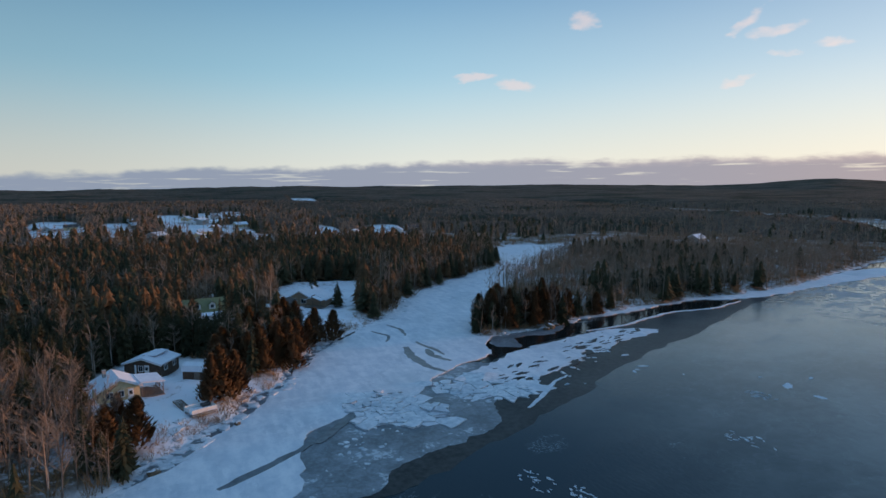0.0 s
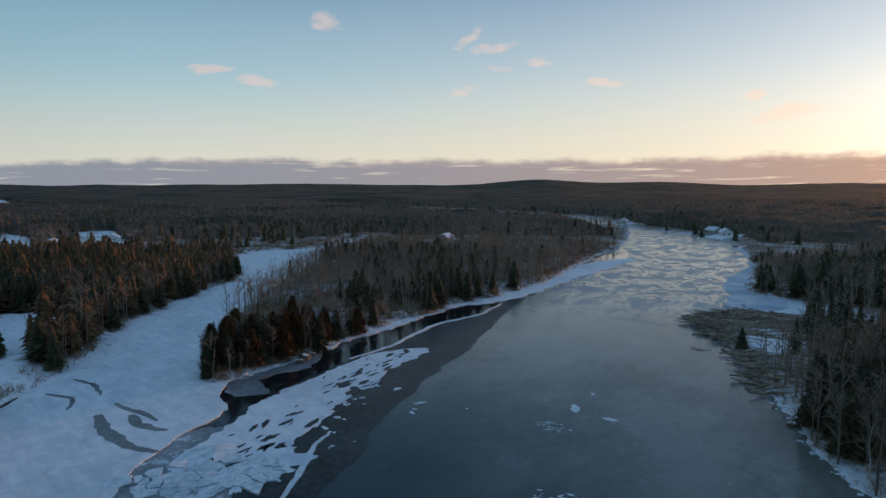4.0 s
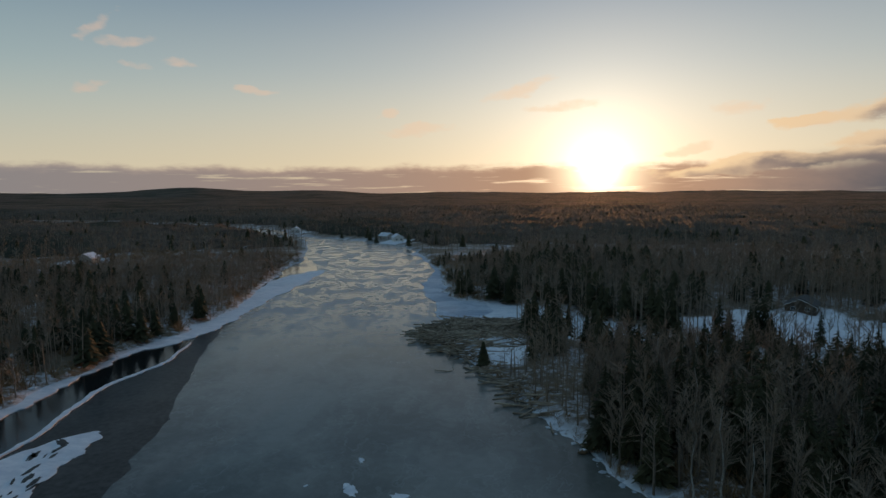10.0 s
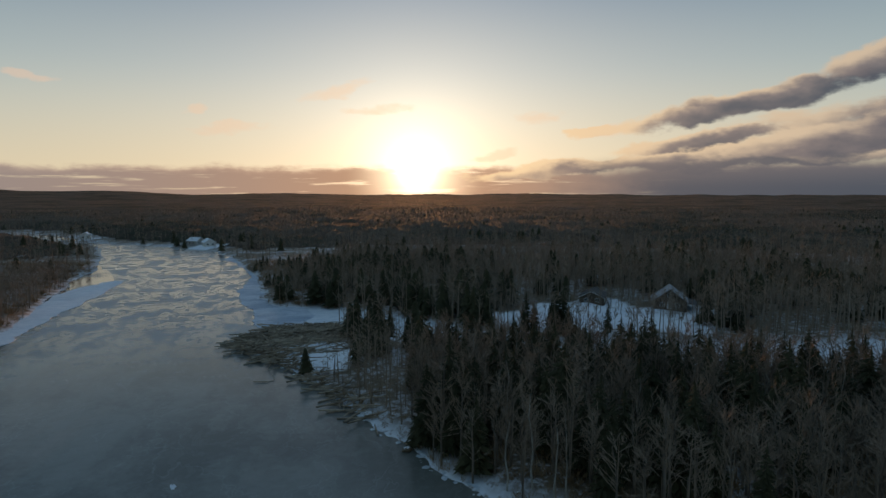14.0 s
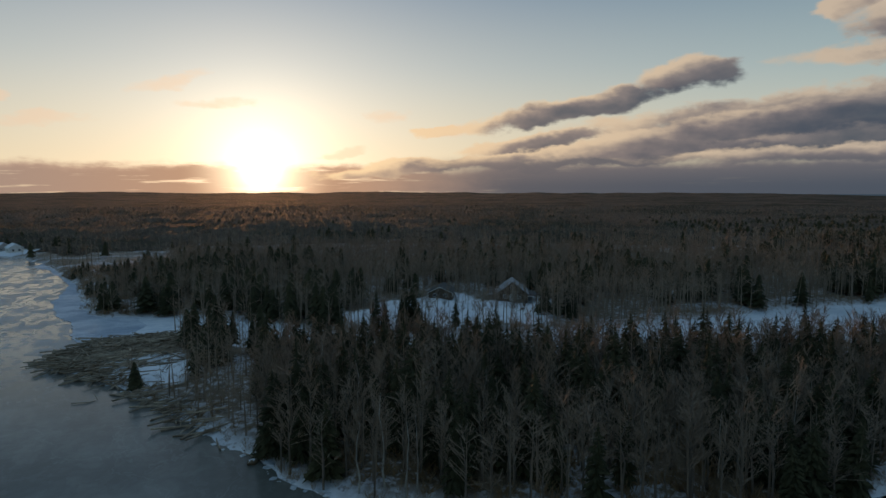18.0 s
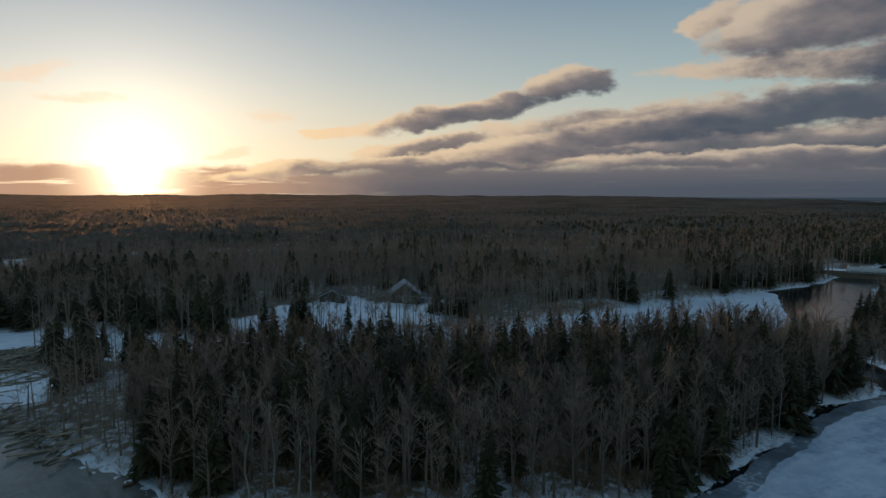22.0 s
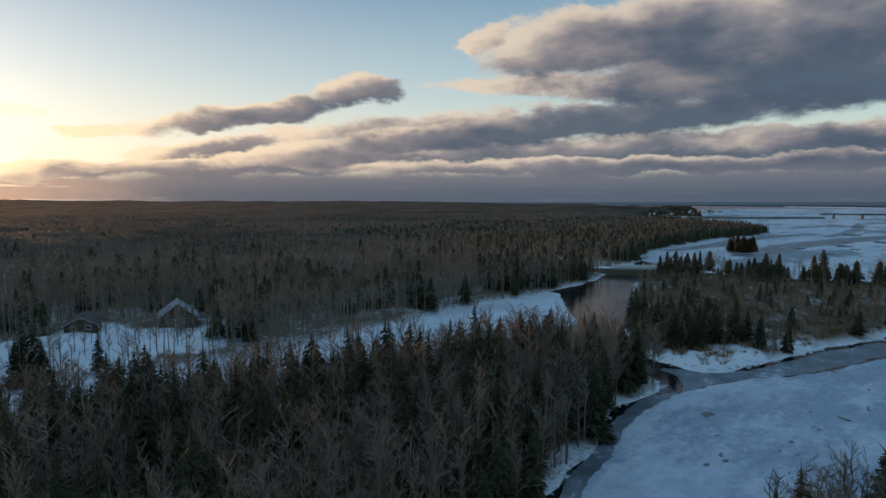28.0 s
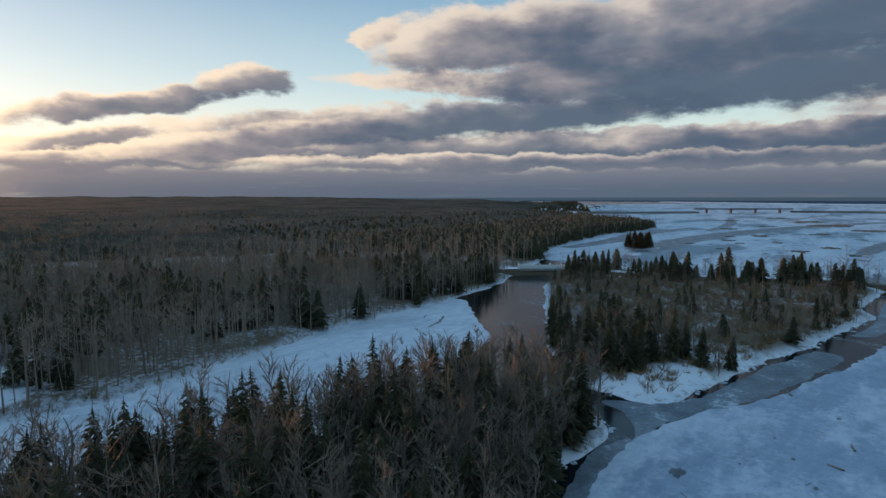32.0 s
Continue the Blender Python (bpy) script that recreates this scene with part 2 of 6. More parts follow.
def build_water(c, b, g):
    p = g.outputs["Position"]
    xyz = c.tree.nodes.new("ShaderNodeSeparateXYZ")
    c.put(xyz.inputs[0], p)
    # drifting plates of thin grey ice, drawn out along the stream
    turn = c.tree.nodes.new("ShaderNodeVectorRotate")
    turn.rotation_type = "Z_AXIS"
    turn.inputs["Angle"].default_value = radians(12)
    c.put(turn.inputs["Vector"], p)
    s = c.scaled(turn.outputs[0], 1.0, 0.42, 1.0)
    plates, small = c.noise(s, 0.09, 5.0, 0.6), c.noise(p, 0.5, 4.0, 0.6)
    film = c.mul(c.step(plates, 0.56, 0.64), c.step(small, 0.3, 0.6, 0.4, 0.9))
    c.put(b.inputs["Base Color"], c.mix(film, (0.012, 0.015, 0.016), (0.10, 0.11, 0.115)))
    c.put(b.inputs["Roughness"], c.step(film, 0.0, 1.0, 0.1, 0.3))
    b.inputs["IOR"].default_value = 1.33
    wave = c.add(c.noise(p, 1.6, 3.0, 0.5), c.mul(c.noise(p, 0.3, 3.0, 0.5), 0.8))
    bump(c, b, c.mul(wave, c.sub(1.0, c.mul(film, 0.7))), 0.22, 0.1)


def build_skim(c, b, g):
    """Thin river ice: open dark ripples downstream, then grey panes, frosty plates and brash upstream."""
    p = g.outputs["Position"]
    xyz = c.tree.nodes.new("ShaderNodeSeparateXYZ")
    c.put(xyz.inputs[0], p)
    turn = c.tree.nodes.new("ShaderNodeVectorRotate")
    turn.rotation_type = "Z_AXIS"
    turn.inputs["Angle"].default_value = radians(-14)
    c.put(turn.inputs["Vector"], p)
    add = c.tree.nodes.new("ShaderNodeVectorMath")
    add.operation = "MULTIPLY_ADD"
    c.put(add.inputs[0], c.noise(p, 0.05, 4.0, 0.6, "Color"))
    add.inputs[1].default_value = (11, 11, 0)
    c.put(add.inputs[2], turn.outputs[0])
    s = c.scaled(add.outputs[0], 1.0, 0.6, 1.0)
    pane, plate = c.noise(s, 0.07, 3.0, 0.5), c.noise(s, 0.12, 9.0, 0.76)
    brash, fine, small = c.noise(s, 0.45, 5.0, 0.65), c.noise(p, 0.8, 4.0, 0.6), c.noise(p, 3.0, 3.0, 0.6)
    up = c.add(xyz.outputs[1], c.mul(c.sub(pane, 0.5), 16.0))
    grey = c.step(c.add(up, c.mul(c.sub(xyz.outputs[0], -20.0), 0.35)), 6.0, 74.0)    # skin of ice begins
    busy = c.step(up, 105.0, 190.0)                                                  # broken plates upstream
    frost = c.mul(c.step(c.add(plate, c.mul(busy, 0.05)), 0.53, 0.61), c.step(busy, 0.0, 1.0, 0.3, 1.0))
    frost = c.top(frost, c.mul(c.step(brash, 0.53, 0.565), c.step(busy, 0.0, 1.0, 0.15, 0.9)))
    hole = c.mul(c.step(c.noise(s, 0.09, 9.0, 0.76), 0.55, 0.62), c.step(busy, 0.0, 1.0, 0.12, 0.45))
    vein = c.mul(c.step(c.math("ABSOLUTE", c.sub(c.noise(s, 0.05, 5.0, 0.62), 0.5)), 0.006, 0.002), 0.8)
    film = c.mul(c.step(c.noise(s, 0.10, 5.0, 0.6), 0.60, 0.66), c.step(small, 0.48, 0.62))
    cloudy = c.step(c.noise(s, 0.035, 4.0, 0.6), 0.35, 0.65)
    pale = c.mix(c.step(c.add(c.mul(fine, 0.4), c.mul(cloudy, 0.6)), 0.15, 0.85), (0.12, 0.12, 0.108), (0.215, 0.213, 0.195))
    skin = c.mix(c.mul(frost, c.step(small, 0.2, 0.6, 0.7, 1.0)), pale, c.mix(busy, (0.24, 0.25, 0.25), (0.34, 0.355, 0.37)))
    skin = c.mix(hole, skin, (0.08, 0.084, 0.082))
    skin = c.mix(c.mul(vein, c.step(busy, 0.0, 1.0, 0.2, 0.3)), skin, (0.34, 0.355, 0.35))
    open_water = c.mix(c.mul(film, 0.55), (0.026, 0.034, 0.039), (0.26, 0.30, 0.33))
    c.put(b.inputs["Base Color"], c.mix(grey, open_water, skin))
    c.put(b.inputs["Roughness"], c.add(c.step(grey, 0.0, 1.0, 0.14, 0.17), c.mul(c.mul(frost, grey), 0.3)))
    b.inputs["IOR"].default_value = 1.31
    c.put(b.inputs["Specular IOR Level"], c.add(c.step(hole, 0.0, 1.0, 0.34, 0.38), c.sub(c.mul(busy, 0.14), c.mul(c.mul(frost, grey), 0.1))))
    calm = c.step(c.noise(s, 0.03, 3.0, 0.5), 0.42, 0.6)
    ripple = c.add(c.noise(c.scaled(turn.outputs[0], 0.8, 2.2, 1.0), 0.9, 3.0, 0.55), c.mul(c.noise(c.scaled(turn.outputs[0], 0.7, 2.0, 1.0), 2.2, 2.0, 0.5), 0.5))
    ripple = c.mul(ripple, c.step(calm, 0.0, 1.0, 1.0, 0.45))
    bump(c, b, c.add(c.mul(ripple, c.step(grey, 0.0, 1.0, 0.8, 0.05)), c.add(c.mul(frost, 0.06), c.mul(fine, 0.03))), 0.4, 0.12)


def build_ice(c, b, g):
    p = g.outputs["Position"]
    n1, n2, n3 = c.noise(p, 0.035, 5.0, 0.6), c.noise(p, 0.35, 6.0, 0.65), c.noise(p, 3.0, 4.0, 0.65)
    wind = c.noise(c.scaled(p, 0.25, 1.0, 1.0), 0.6, 5.0, 0.6)
    wet = c.step(c.add(c.mul(n1, 0.75), c.mul(n2, 0.3)), 0.52, 0.64)
    tone = c.mix(c.step(c.add(c.mul(n2, 0.5), c.mul(wind, 0.5)), 0.36, 0.64), (0.74, 0.76, 0.80), (0.55, 0.60, 0.67))
    tone = c.mix(c.step(n3, 0.5, 0.72, 0.0, 0.3), tone, (0.45, 0.51, 0.58))
    crack = c.tree.nodes.new("ShaderNodeTexVoronoi")
    crack.feature = "DISTANCE_TO_EDGE"
    crack.inputs["Scale"].default_value = 0.07
    warp = c.tree.nodes.new("ShaderNodeVectorMath")
    warp.operation = "MULTIPLY_ADD"
    c.put(warp.inputs[0], c.noise(p, 0.2, 4.0, 0.6, "Color"))
    warp.inputs[1].default_value = (7, 7, 0)
    c.put(warp.inputs[2], p)
    c.put(crack.inputs["Vector"], warp.outputs[0])
    line = c.mul(c.step(crack.outputs["Distance"], 0.018, 0.006), c.step(n1, 0.45, 0.6))
    tone = c.mix(c.mul(wet, 0.35), tone, (0.36, 0.43, 0.50))
    scour = c.mul(c.step(c.noise(c.scaled(p, 0.45, 1.0, 1.0), 0.22, 6.0, 0.68), 0.55, 0.585), c.step(n1, 0.38, 0.55))
    tone = c.mix(c.mul(scour, 0.4), tone, (0.42, 0.48, 0.55))
    c.put(b.inputs["Base Color"], c.mix(c.mul(line, 0.12), tone, (0.2, 0.24, 0.28)))
    c.put(b.inputs["Roughness"], c.step(wet, 0.0, 1.0, 0.7, 0.4))
    bump(c, b, c.add(n2, c.mul(n3, 0.3)), 0.25, 0.05)


def build_blue_ice(c, b, g):
    """The same ice multiplied darker and bluer, with paler thin drifts of snow on it."""
    build_ice(c, b, g)
    p = g.outputs["Position"]
    drift = c.step(c.add(c.mul(c.noise(c.scaled(p, 0.5, 1.0, 1.0), 0.09, 6.0, 0.66), 0.7), c.mul(c.noise(p, 0.8, 5.0, 0.7), 0.3)), 0.44, 0.56)
    snow = b.inputs["Base Color"].links[0].from_socket
    c.put(b.inputs["Base Color"], c.mix(1.0, snow, c.mix(drift, (0.50, 0.57, 0.66), (0.80, 0.83, 0.87)), "MULTIPLY"))


def build_grey_ice(c, b, g):
    p = g.outputs["Position"]
    n1, n2, n3 = c.noise(p, 0.12, 6.0, 0.68), c.noise(p, 1.2, 5.0, 0.65), c.noise(p, 0.3, 5.0, 0.7)
    f = c.step(c.add(c.mul(n1, 0.7), c.mul(n2, 0.3)), 0.38, 0.62)
    snow = c.mul(c.step(c.add(c.mul(n1, 0.55), c.add(c.mul(n3, 0.3), c.mul(n2, 0.15))), 0.555, 0.585), 0.8)
    crack = c.tree.nodes.new("ShaderNodeTexVoronoi")
    crack.feature = "DISTANCE_TO_EDGE"
    crack.inputs["Scale"].default_value = 0.35
    c.put(crack.inputs["Vector"], p)
    line = c.step(crack.outputs["Distance"], 0.05, 0.02)
    tone = c.mix(f, (0.085, 0.10, 0.115), (0.22, 0.255, 0.29))
    tone = c.mix(snow, tone, (0.52, 0.57, 0.63))
    c.put(b.inputs["Base Color"], c.mix(c.mul(line, 0.25), tone, (0.05, 0.055, 0.06)))
    b.inputs["Roughness"].default_value = 0.42
    bump(c, b, c.add(n2, snow), 0.3, 0.05)


def build_flats(c, b, g):
    """Tidal flats under broken snowy ice: long drifts, wet grey leads and brown marsh edges."""
    p = g.outputs["Position"]
    s = c.scaled(p, 0.4, 1.0, 1.0)
    n1, n2, n3 = c.noise(s, 0.012, 6.0, 0.66), c.noise(s, 0.05, 6.0, 0.66), c.noise(p, 0.5, 4.0, 0.6)
    tone = c.mix(c.step(c.add(c.mul(n2, 0.7), c.mul(n3, 0.3)), 0.38, 0.62), (0.66, 0.70, 0.75), (0.43, 0.49, 0.57))
    tone = c.mix(c.mul(c.step(n1, 0.52, 0.56), 0.8), tone, (0.22, 0.27, 0.31))
    tone = c.mix(c.mul(c.step(n2, 0.60, 0.64), 0.7), tone, (0.15, 0.14, 0.13))
    c.put(b.inputs["Base Color"], tone)
    b.inputs["Roughness"].default_value = 0.75
    b.inputs["Specular IOR Level"].default_value = 0.2
    bump(c, b, n2, 0.2, 0.1)


def build_sea(c, b, g):
    p = g.outputs["Position"]
    n = c.noise(c.scaled(p, 0.3, 1.0, 1.0), 0.03, 4.0, 0.6)
    c.put(b.inputs["Base Color"], c.mix(n, (0.022, 0.05, 0.085), (0.04, 0.075, 0.115)))
    b.inputs["Roughness"].default_value = 0.8
    b.inputs["Specular IOR Level"].default_value = 0.1
    bump(c, b, c.noise(p, 0.15, 3.0, 0.6), 0.6, 1.0)


def build_canopy(c, b, g):
    """Crowns seen from afar: brown hardwood haze with darker spruce in patches."""
    p = g.outputs["Position"]
    stand_of, crown, twig = c.noise(p, 0.006, 5.0, 0.62), c.noise(p, 0.09, 5.0, 0.65), c.noise(p, 0.6, 3.0, 0.6)
    # brown is lifted in colour to stand in for distance haze
    brown = c.mix(c.step(c.add(c.mul(crown, 0.6), c.mul(twig, 0.4)), 0.36, 0.64), (0.062, 0.048, 0.038), (0.165, 0.12, 0.09))
    green = c.mix(c.step(crown, 0.35, 0.65), (0.024, 0.026, 0.019), (0.062, 0.06, 0.042))
    c.put(b.inputs["Base Color"], c.mix(c.step(c.add(stand_of, c.mul(c.sub(crown, 0.5), 0.6)), 0.48, 0.60), brown, green))
    b.inputs["Roughness"].default_value = 0.95
    b.inputs["Specular IOR Level"].default_value = 0.05
    bump(c, b, c.add(crown, c.mul(twig, 0.4)), 1.0, 3.0)


SNOW = material("snowy_ground", build_snow)
WATER = material("river_water", build_water)
BLACK_ICE = mottled("black_ice", (0.014, 0.015, 0.016), (0.06, 0.062, 0.06), 0.9, 0.35, 0.01, 7.0)
BLACK_ICE.node_tree.nodes["Principled BSDF"].inputs["Specular IOR Level"].default_value = 0.07
SKIM = material("river_skim_ice", build_skim)
ICE = material("snowy_ice", build_ice)
BLUE_ICE = material("wind_scoured_ice", build_blue_ice)
GREY_ICE = material("thin_grey_ice", build_grey_ice)
NEEDLES = tinted("spruce_needles", (0.024, 0.028, 0.015), (0.072, 0.066, 0.033))
CEDAR = tinted("rusty_cedar", (0.06, 0.04, 0.02), (0.16, 0.092, 0.045))
TWIGS = tinted("bare_twigs", (0.155, 0.12, 0.094), (0.345, 0.262, 0.195))
BARK = mottled("tree_bark", (0.085, 0.066, 0.052), (0.19, 0.155, 0.125), 3.0, 0.9, 0.03, stretch=(1, 1, 0.3))
PALE_BARK = mottled("birch_bark", (0.2, 0.18, 0.155), (0.42, 0.4, 0.36), 2.5, 0.85, 0.02, stretch=(1, 1, 0.4))
CANOPY = material("far_canopy", build_canopy)
FLATS = material("tidal_flats", build_flats)
SEA = material("cold_sea", build_sea)


# ---- the plan: shorelines, in metres ----
LEFT_SHORE = [(32, -338), (1, -151), (-24, -72), (-39, -44), (-49, -37), (-57, -31), (-70, -22), (-90, -13), (-104, -4), (-127, 16), (-160, 36),
              (-186, 60), (-227, 103), (-252, 110), (-285, 126), (-309, 146), (-308, 168), (-304, 186), (-354, 262)]
SPIT_SHORE = [(-329, 238), (-310, 213), (-245, 147), (-175, 81), (-136, 51), (-104, 33), (-95, 33), (-96, 44), (-98, 54), (-107, 74), (-113, 106),
              (-117, 125), (-118, 146), (-127, 184), (-148, 240), (-164, 285), (-173, 318), (-256, 466), (-401, 560), (-670, 600)]
RIGHT_SHORE = [(-670, 660), (-382, 600), (-260, 484), (-210, 456), (-153, 417), (-123, 370), (-87, 287), (-68, 232), (-60, 208), (-37, 200),
               (-9, 181), (2, 168), (20, 158), (40, 153), (58, 149), (80, 146), (105, 149), (142, 154), (190, 154), (240, 158), (283, 169),
               (344, 184), (412, 209), (568, 226), (735, 218), (750, 234), (865, 295), (1041, 436), (1318, 633), (1900, 760), (2600, 1500)]
ISLAND = [(-45, 140), (-33, 124), (-26, 112), (-19, 100), (-11, 90), (-5, 77), (6, 69), (20, 63), (34, 57), (48, 54), (69, 59), (83, 62), (95, 66),
          (114, 66), (122, 74), (123, 86), (110, 95), (93, 99), (63, 108), (35, 118), (9, 133), (-10, 151), (-28, 172), (-49, 176), (-56, 160), (-55, 149)]
EAST_LAND = [(133, 80), (131, 72), (130, 64), (139, 59), (166, 52), (183, 46), (213, 37), (245, 29), (265, 31), (319, 24), (325, 49), (310, 80), (303, 109),
             (304, 142), (288, 146), (258, 143), (192, 113), (157, 96)]
MARSH_ISLE = [(438, 160), (446, 151), (460, 147), (472, 153), (470, 166), (456, 174), (442, 170)]
ISLET = [(43, 26), (55, 32), (70, 33), (84, 26), (93, 16), (84, 6), (65, 4), (49, 12)]
MAINLAND_WEST = LEFT_SHORE + SPIT_SHORE + [(-4900, 900), (-4900, -4900), (30, -4900)]
MAINLAND_EAST = RIGHT_SHORE + [(3600, 4950), (-4950, 4950), (-4950, 1000), (-1500, 700)]


def frayed(points, rough, step=3.0, closed=True, seed=0.0):
    """A plan outline, rounded and frayed as shores and ice edges are."""
    pts = np.array(points, float)
    out = []
    n = len(pts)
    for i in range(n if closed else n - 1):
        p0, p1, p2, p3 = (pts[(i + k) % n] if closed else pts[min(max(i + k, 0), n - 1)] for k in (-1, 0, 1, 2))
        length = np.hypot(*(p2 - p1))
        count = int(np.clip(length / step, 1, 60))
        for k in range(count):
            s = k / count
            m1, m2 = (p2 - p0) / 2, (p3 - p1) / 2
            m1, m2 = (m * min(1.0, length / max(np.hypot(*m), 1e-6)) for m in (m1, m2))
            q = (2 * s**3 - 3 * s * s + 1) * p1 + (s**3 - 2 * s * s + s) * m1 + (3 * s * s - 2 * s**3) * p2 + (s**3 - s * s) * m2
            v = Vector((q[0] * 0.11, q[1] * 0.11, seed))
            w = Vector((q[0] * 0.45, q[1] * 0.45, seed + 9.0))
            e = Vector((q[0] * 1.4, q[1] * 1.4, seed + 4.0))
            out.append((q[0] + rough * (noise.noise(v) * 1.5 + noise.noise(w) * 0.8 + noise.noise(e) * 0.4),
                        q[1] + rough * (noise.noise(v + Vector((31, 7, 2))) * 1.5 + noise.noise(w + Vector((3, 17, 2))) * 0.8 + noise.noise(e + Vector((5, 1, 8))) * 0.4)))
    return np.array(out)


LANDS = [frayed(p, r, 4.0) for p, r in ((MAINLAND_WEST, 1.6), (MAINLAND_EAST, 1.8), (ISLAND, 1.2), (EAST_LAND, 1.3), (ISLET, 1.0), (MARSH_ISLE, 2.0))]


def inside(poly, x, y):
    hit = np.zeros(x.shape, bool)
    x0, y0 = poly.T
    x1, y1 = np.roll(x0, -1), np.roll(y0, -1)
    for a, b, d, e in zip(x0, y0, x1, y1):
        if b != e:
            cross = (b > y) != (e > y)
            hit ^= cross & (x < (d - a) * (y - b) / (e - b) + a)
    return hit


def shore_distance(poly, x, y):
    best = np.full(x.shape, 1e9)
    x0, y0 = poly.T
    x1, y1 = np.roll(x0, -1), np.roll(y0, -1)
    for a, b, d, e in zip(x0, y0, x1, y1):
        ux, uy = d - a, e - b
        s = np.clip(((x - a) * ux + (y - b) * uy) / max(ux * ux + uy * uy, 1e-9), 0, 1)
        best = np.minimum(best, (x - a - s * ux) ** 2 + (y - b - s * uy) ** 2)
    return np.sqrt(best)


def land_depth(x, y):
    """Metres from the shore, positive on land."""
    depth = np.full(x.shape, -1e9)
    for poly in LANDS:
        d = shore_distance(poly, x, y)
        depth = np.maximum(depth, np.where(inside(poly, x, y), d, -d))
    return depth


def waves(x, y, size, seed):
    """Cheap smooth unevenness between about -1 and 1."""
    r = np.random.RandomState(seed)
    out = np.zeros(x.shape)
    for k in range(5):
        a, f, p = r.uniform(0, 6.28), r.uniform(0.6, 1.9) / size, r.uniform(0, 6.28)
        out += np.sin((x * math.cos(a) + y * math.sin(a)) * f * 6.28 + p + 1.3 * np.sin((x * math.sin(a) - y * math.cos(a)) * f * 3.1 + p))
    return out / 3.2


def ground_height(x, y, depth):
    r = np.hypot(x, y)
    s = np.clip(depth / 5.0, 0, 1)
    bank = s * s * (3 - 2 * s) * 1.3
    land = bank + np.clip(depth / 80, 0, 1) * 0.6 + np.clip(depth / 10, 0, 1) * (0.45 * waves(x, y, 23, 4) + 0.2 * waves(x, y, 7, 5))
    far = np.clip((r - 500) / 4300, 0, 1)
    land = land + np.clip(depth / 200, 0, 1) * far * (22 + 7 * waves(x, y, 900, 8))
    # long low hills to the west and north-west
    az = np.degrees(np.arctan2(x, y))
    for a0, w, h in ((-37, 5, 50), (-27, 5, 28), (-60, 14, 26), (-85, 12, 22), (-12, 8, 12), (10, 10, 14)):
        land = land + h * np.exp(-(((az - a0) / w) ** 2)) * np.clip((r - 2800) / 1500, 0, 1)
    return np.where(depth > 0, land, np.maximum(-1.6, depth * 0.5))


def spread(near, step, growth, far):
    out = [0.0]
    while out[-1] < far:
        out.append(out[-1] + (step if out[-1] < near else max(step, (out[-1] - near) * growth + step)))
    out = np.array(out)
    return np.r_[-out[:0:-1], out]


def grid_mesh(name, xs, ys, zs, mat, keep=None):
    nx, ny = len(xs), len(ys)
    gx, gy = np.meshgrid(xs, ys, indexing="ij")
    verts = np.stack([gx, gy, zs], -1).reshape(-1, 3)
    i = np.arange(nx * ny).reshape(nx, ny)
    quads = np.stack([i[:-1, :-1], i[1:, :-1], i[1:, 1:], i[:-1, 1:]], -1)
    quads = quads[keep] if keep is not None else quads.reshape(-1, 4)
    return mesh_from(name, verts, quads, mat, smooth=True)


def mesh_from(name, verts, faces, mat, smooth=False):
    """One mesh from numpy arrays of places and of triangles or quads."""
    verts, faces = np.asarray(verts, np.float32), np.asarray(faces, np.int32)
    used = np.unique(faces)
    back = np.zeros(len(verts), np.int32)
    back[used] = np.arange(len(used))
    verts, faces = verts[used], back[faces]
    k = faces.shape[1]
    me = bpy.data.meshes.new(name)
    me.vertices.add(len(verts))
    me.vertices.foreach_set("co", verts.ravel())
    me.loops.add(faces.size)
    me.loops.foreach_set("vertex_index", faces.ravel())
    me.polygons.add(len(faces))
    me.polygons.foreach_set("loop_start", np.arange(len(faces), dtype=np.int32) * k)
    me.polygons.foreach_set("loop_total", np.full(len(faces), k, np.int32))
    me.polygons.foreach_set("use_smooth", np.full(len(faces), smooth, bool))
    me.materials.append(mat)
    me.update(calc_edges=True)
    me.validate()
    return me


# ---- ground and water ----
xs, ys = spread(230, 2.2, 0.055, 4850), spread(230, 2.2, 0.055, 4850)
GX, GY = np.meshgrid(xs, ys, indexing="ij")
GDEPTH = land_depth(GX, GY)
GZ = ground_height(GX, GY, GDEPTH)
tagged(new("ground", grid_mesh("ground", xs, ys, GZ, SNOW)), "snow-covered riverside ground with brown grass showing through", "ground", kind="structure")


def grid_at(values, x, y):
    """The ground grid's values at many places."""
    fx, fy = np.interp(x, xs, np.arange(len(xs))), np.interp(y, ys, np.arange(len(ys)))
    i, j = np.clip(fx.astype(int), 0, len(xs) - 2), np.clip(fy.astype(int), 0, len(ys) - 2)
    u, v = fx - i, fy - j
    return (values[i, j] * (1 - u) * (1 - v) + values[i + 1, j] * u * (1 - v) + values[i, j + 1] * (1 - u) * v + values[i + 1, j + 1] * u * v)


tagged(new("water", mesh_from("water", [(-4850, -4850, 0), (4850, -4850, 0), (4850, 4850, 0), (-4850, 4850, 0)], [(0, 1, 2, 3)], WATER)),
       "dark river water with a film of drifting grey ice", "water", kind="structure")


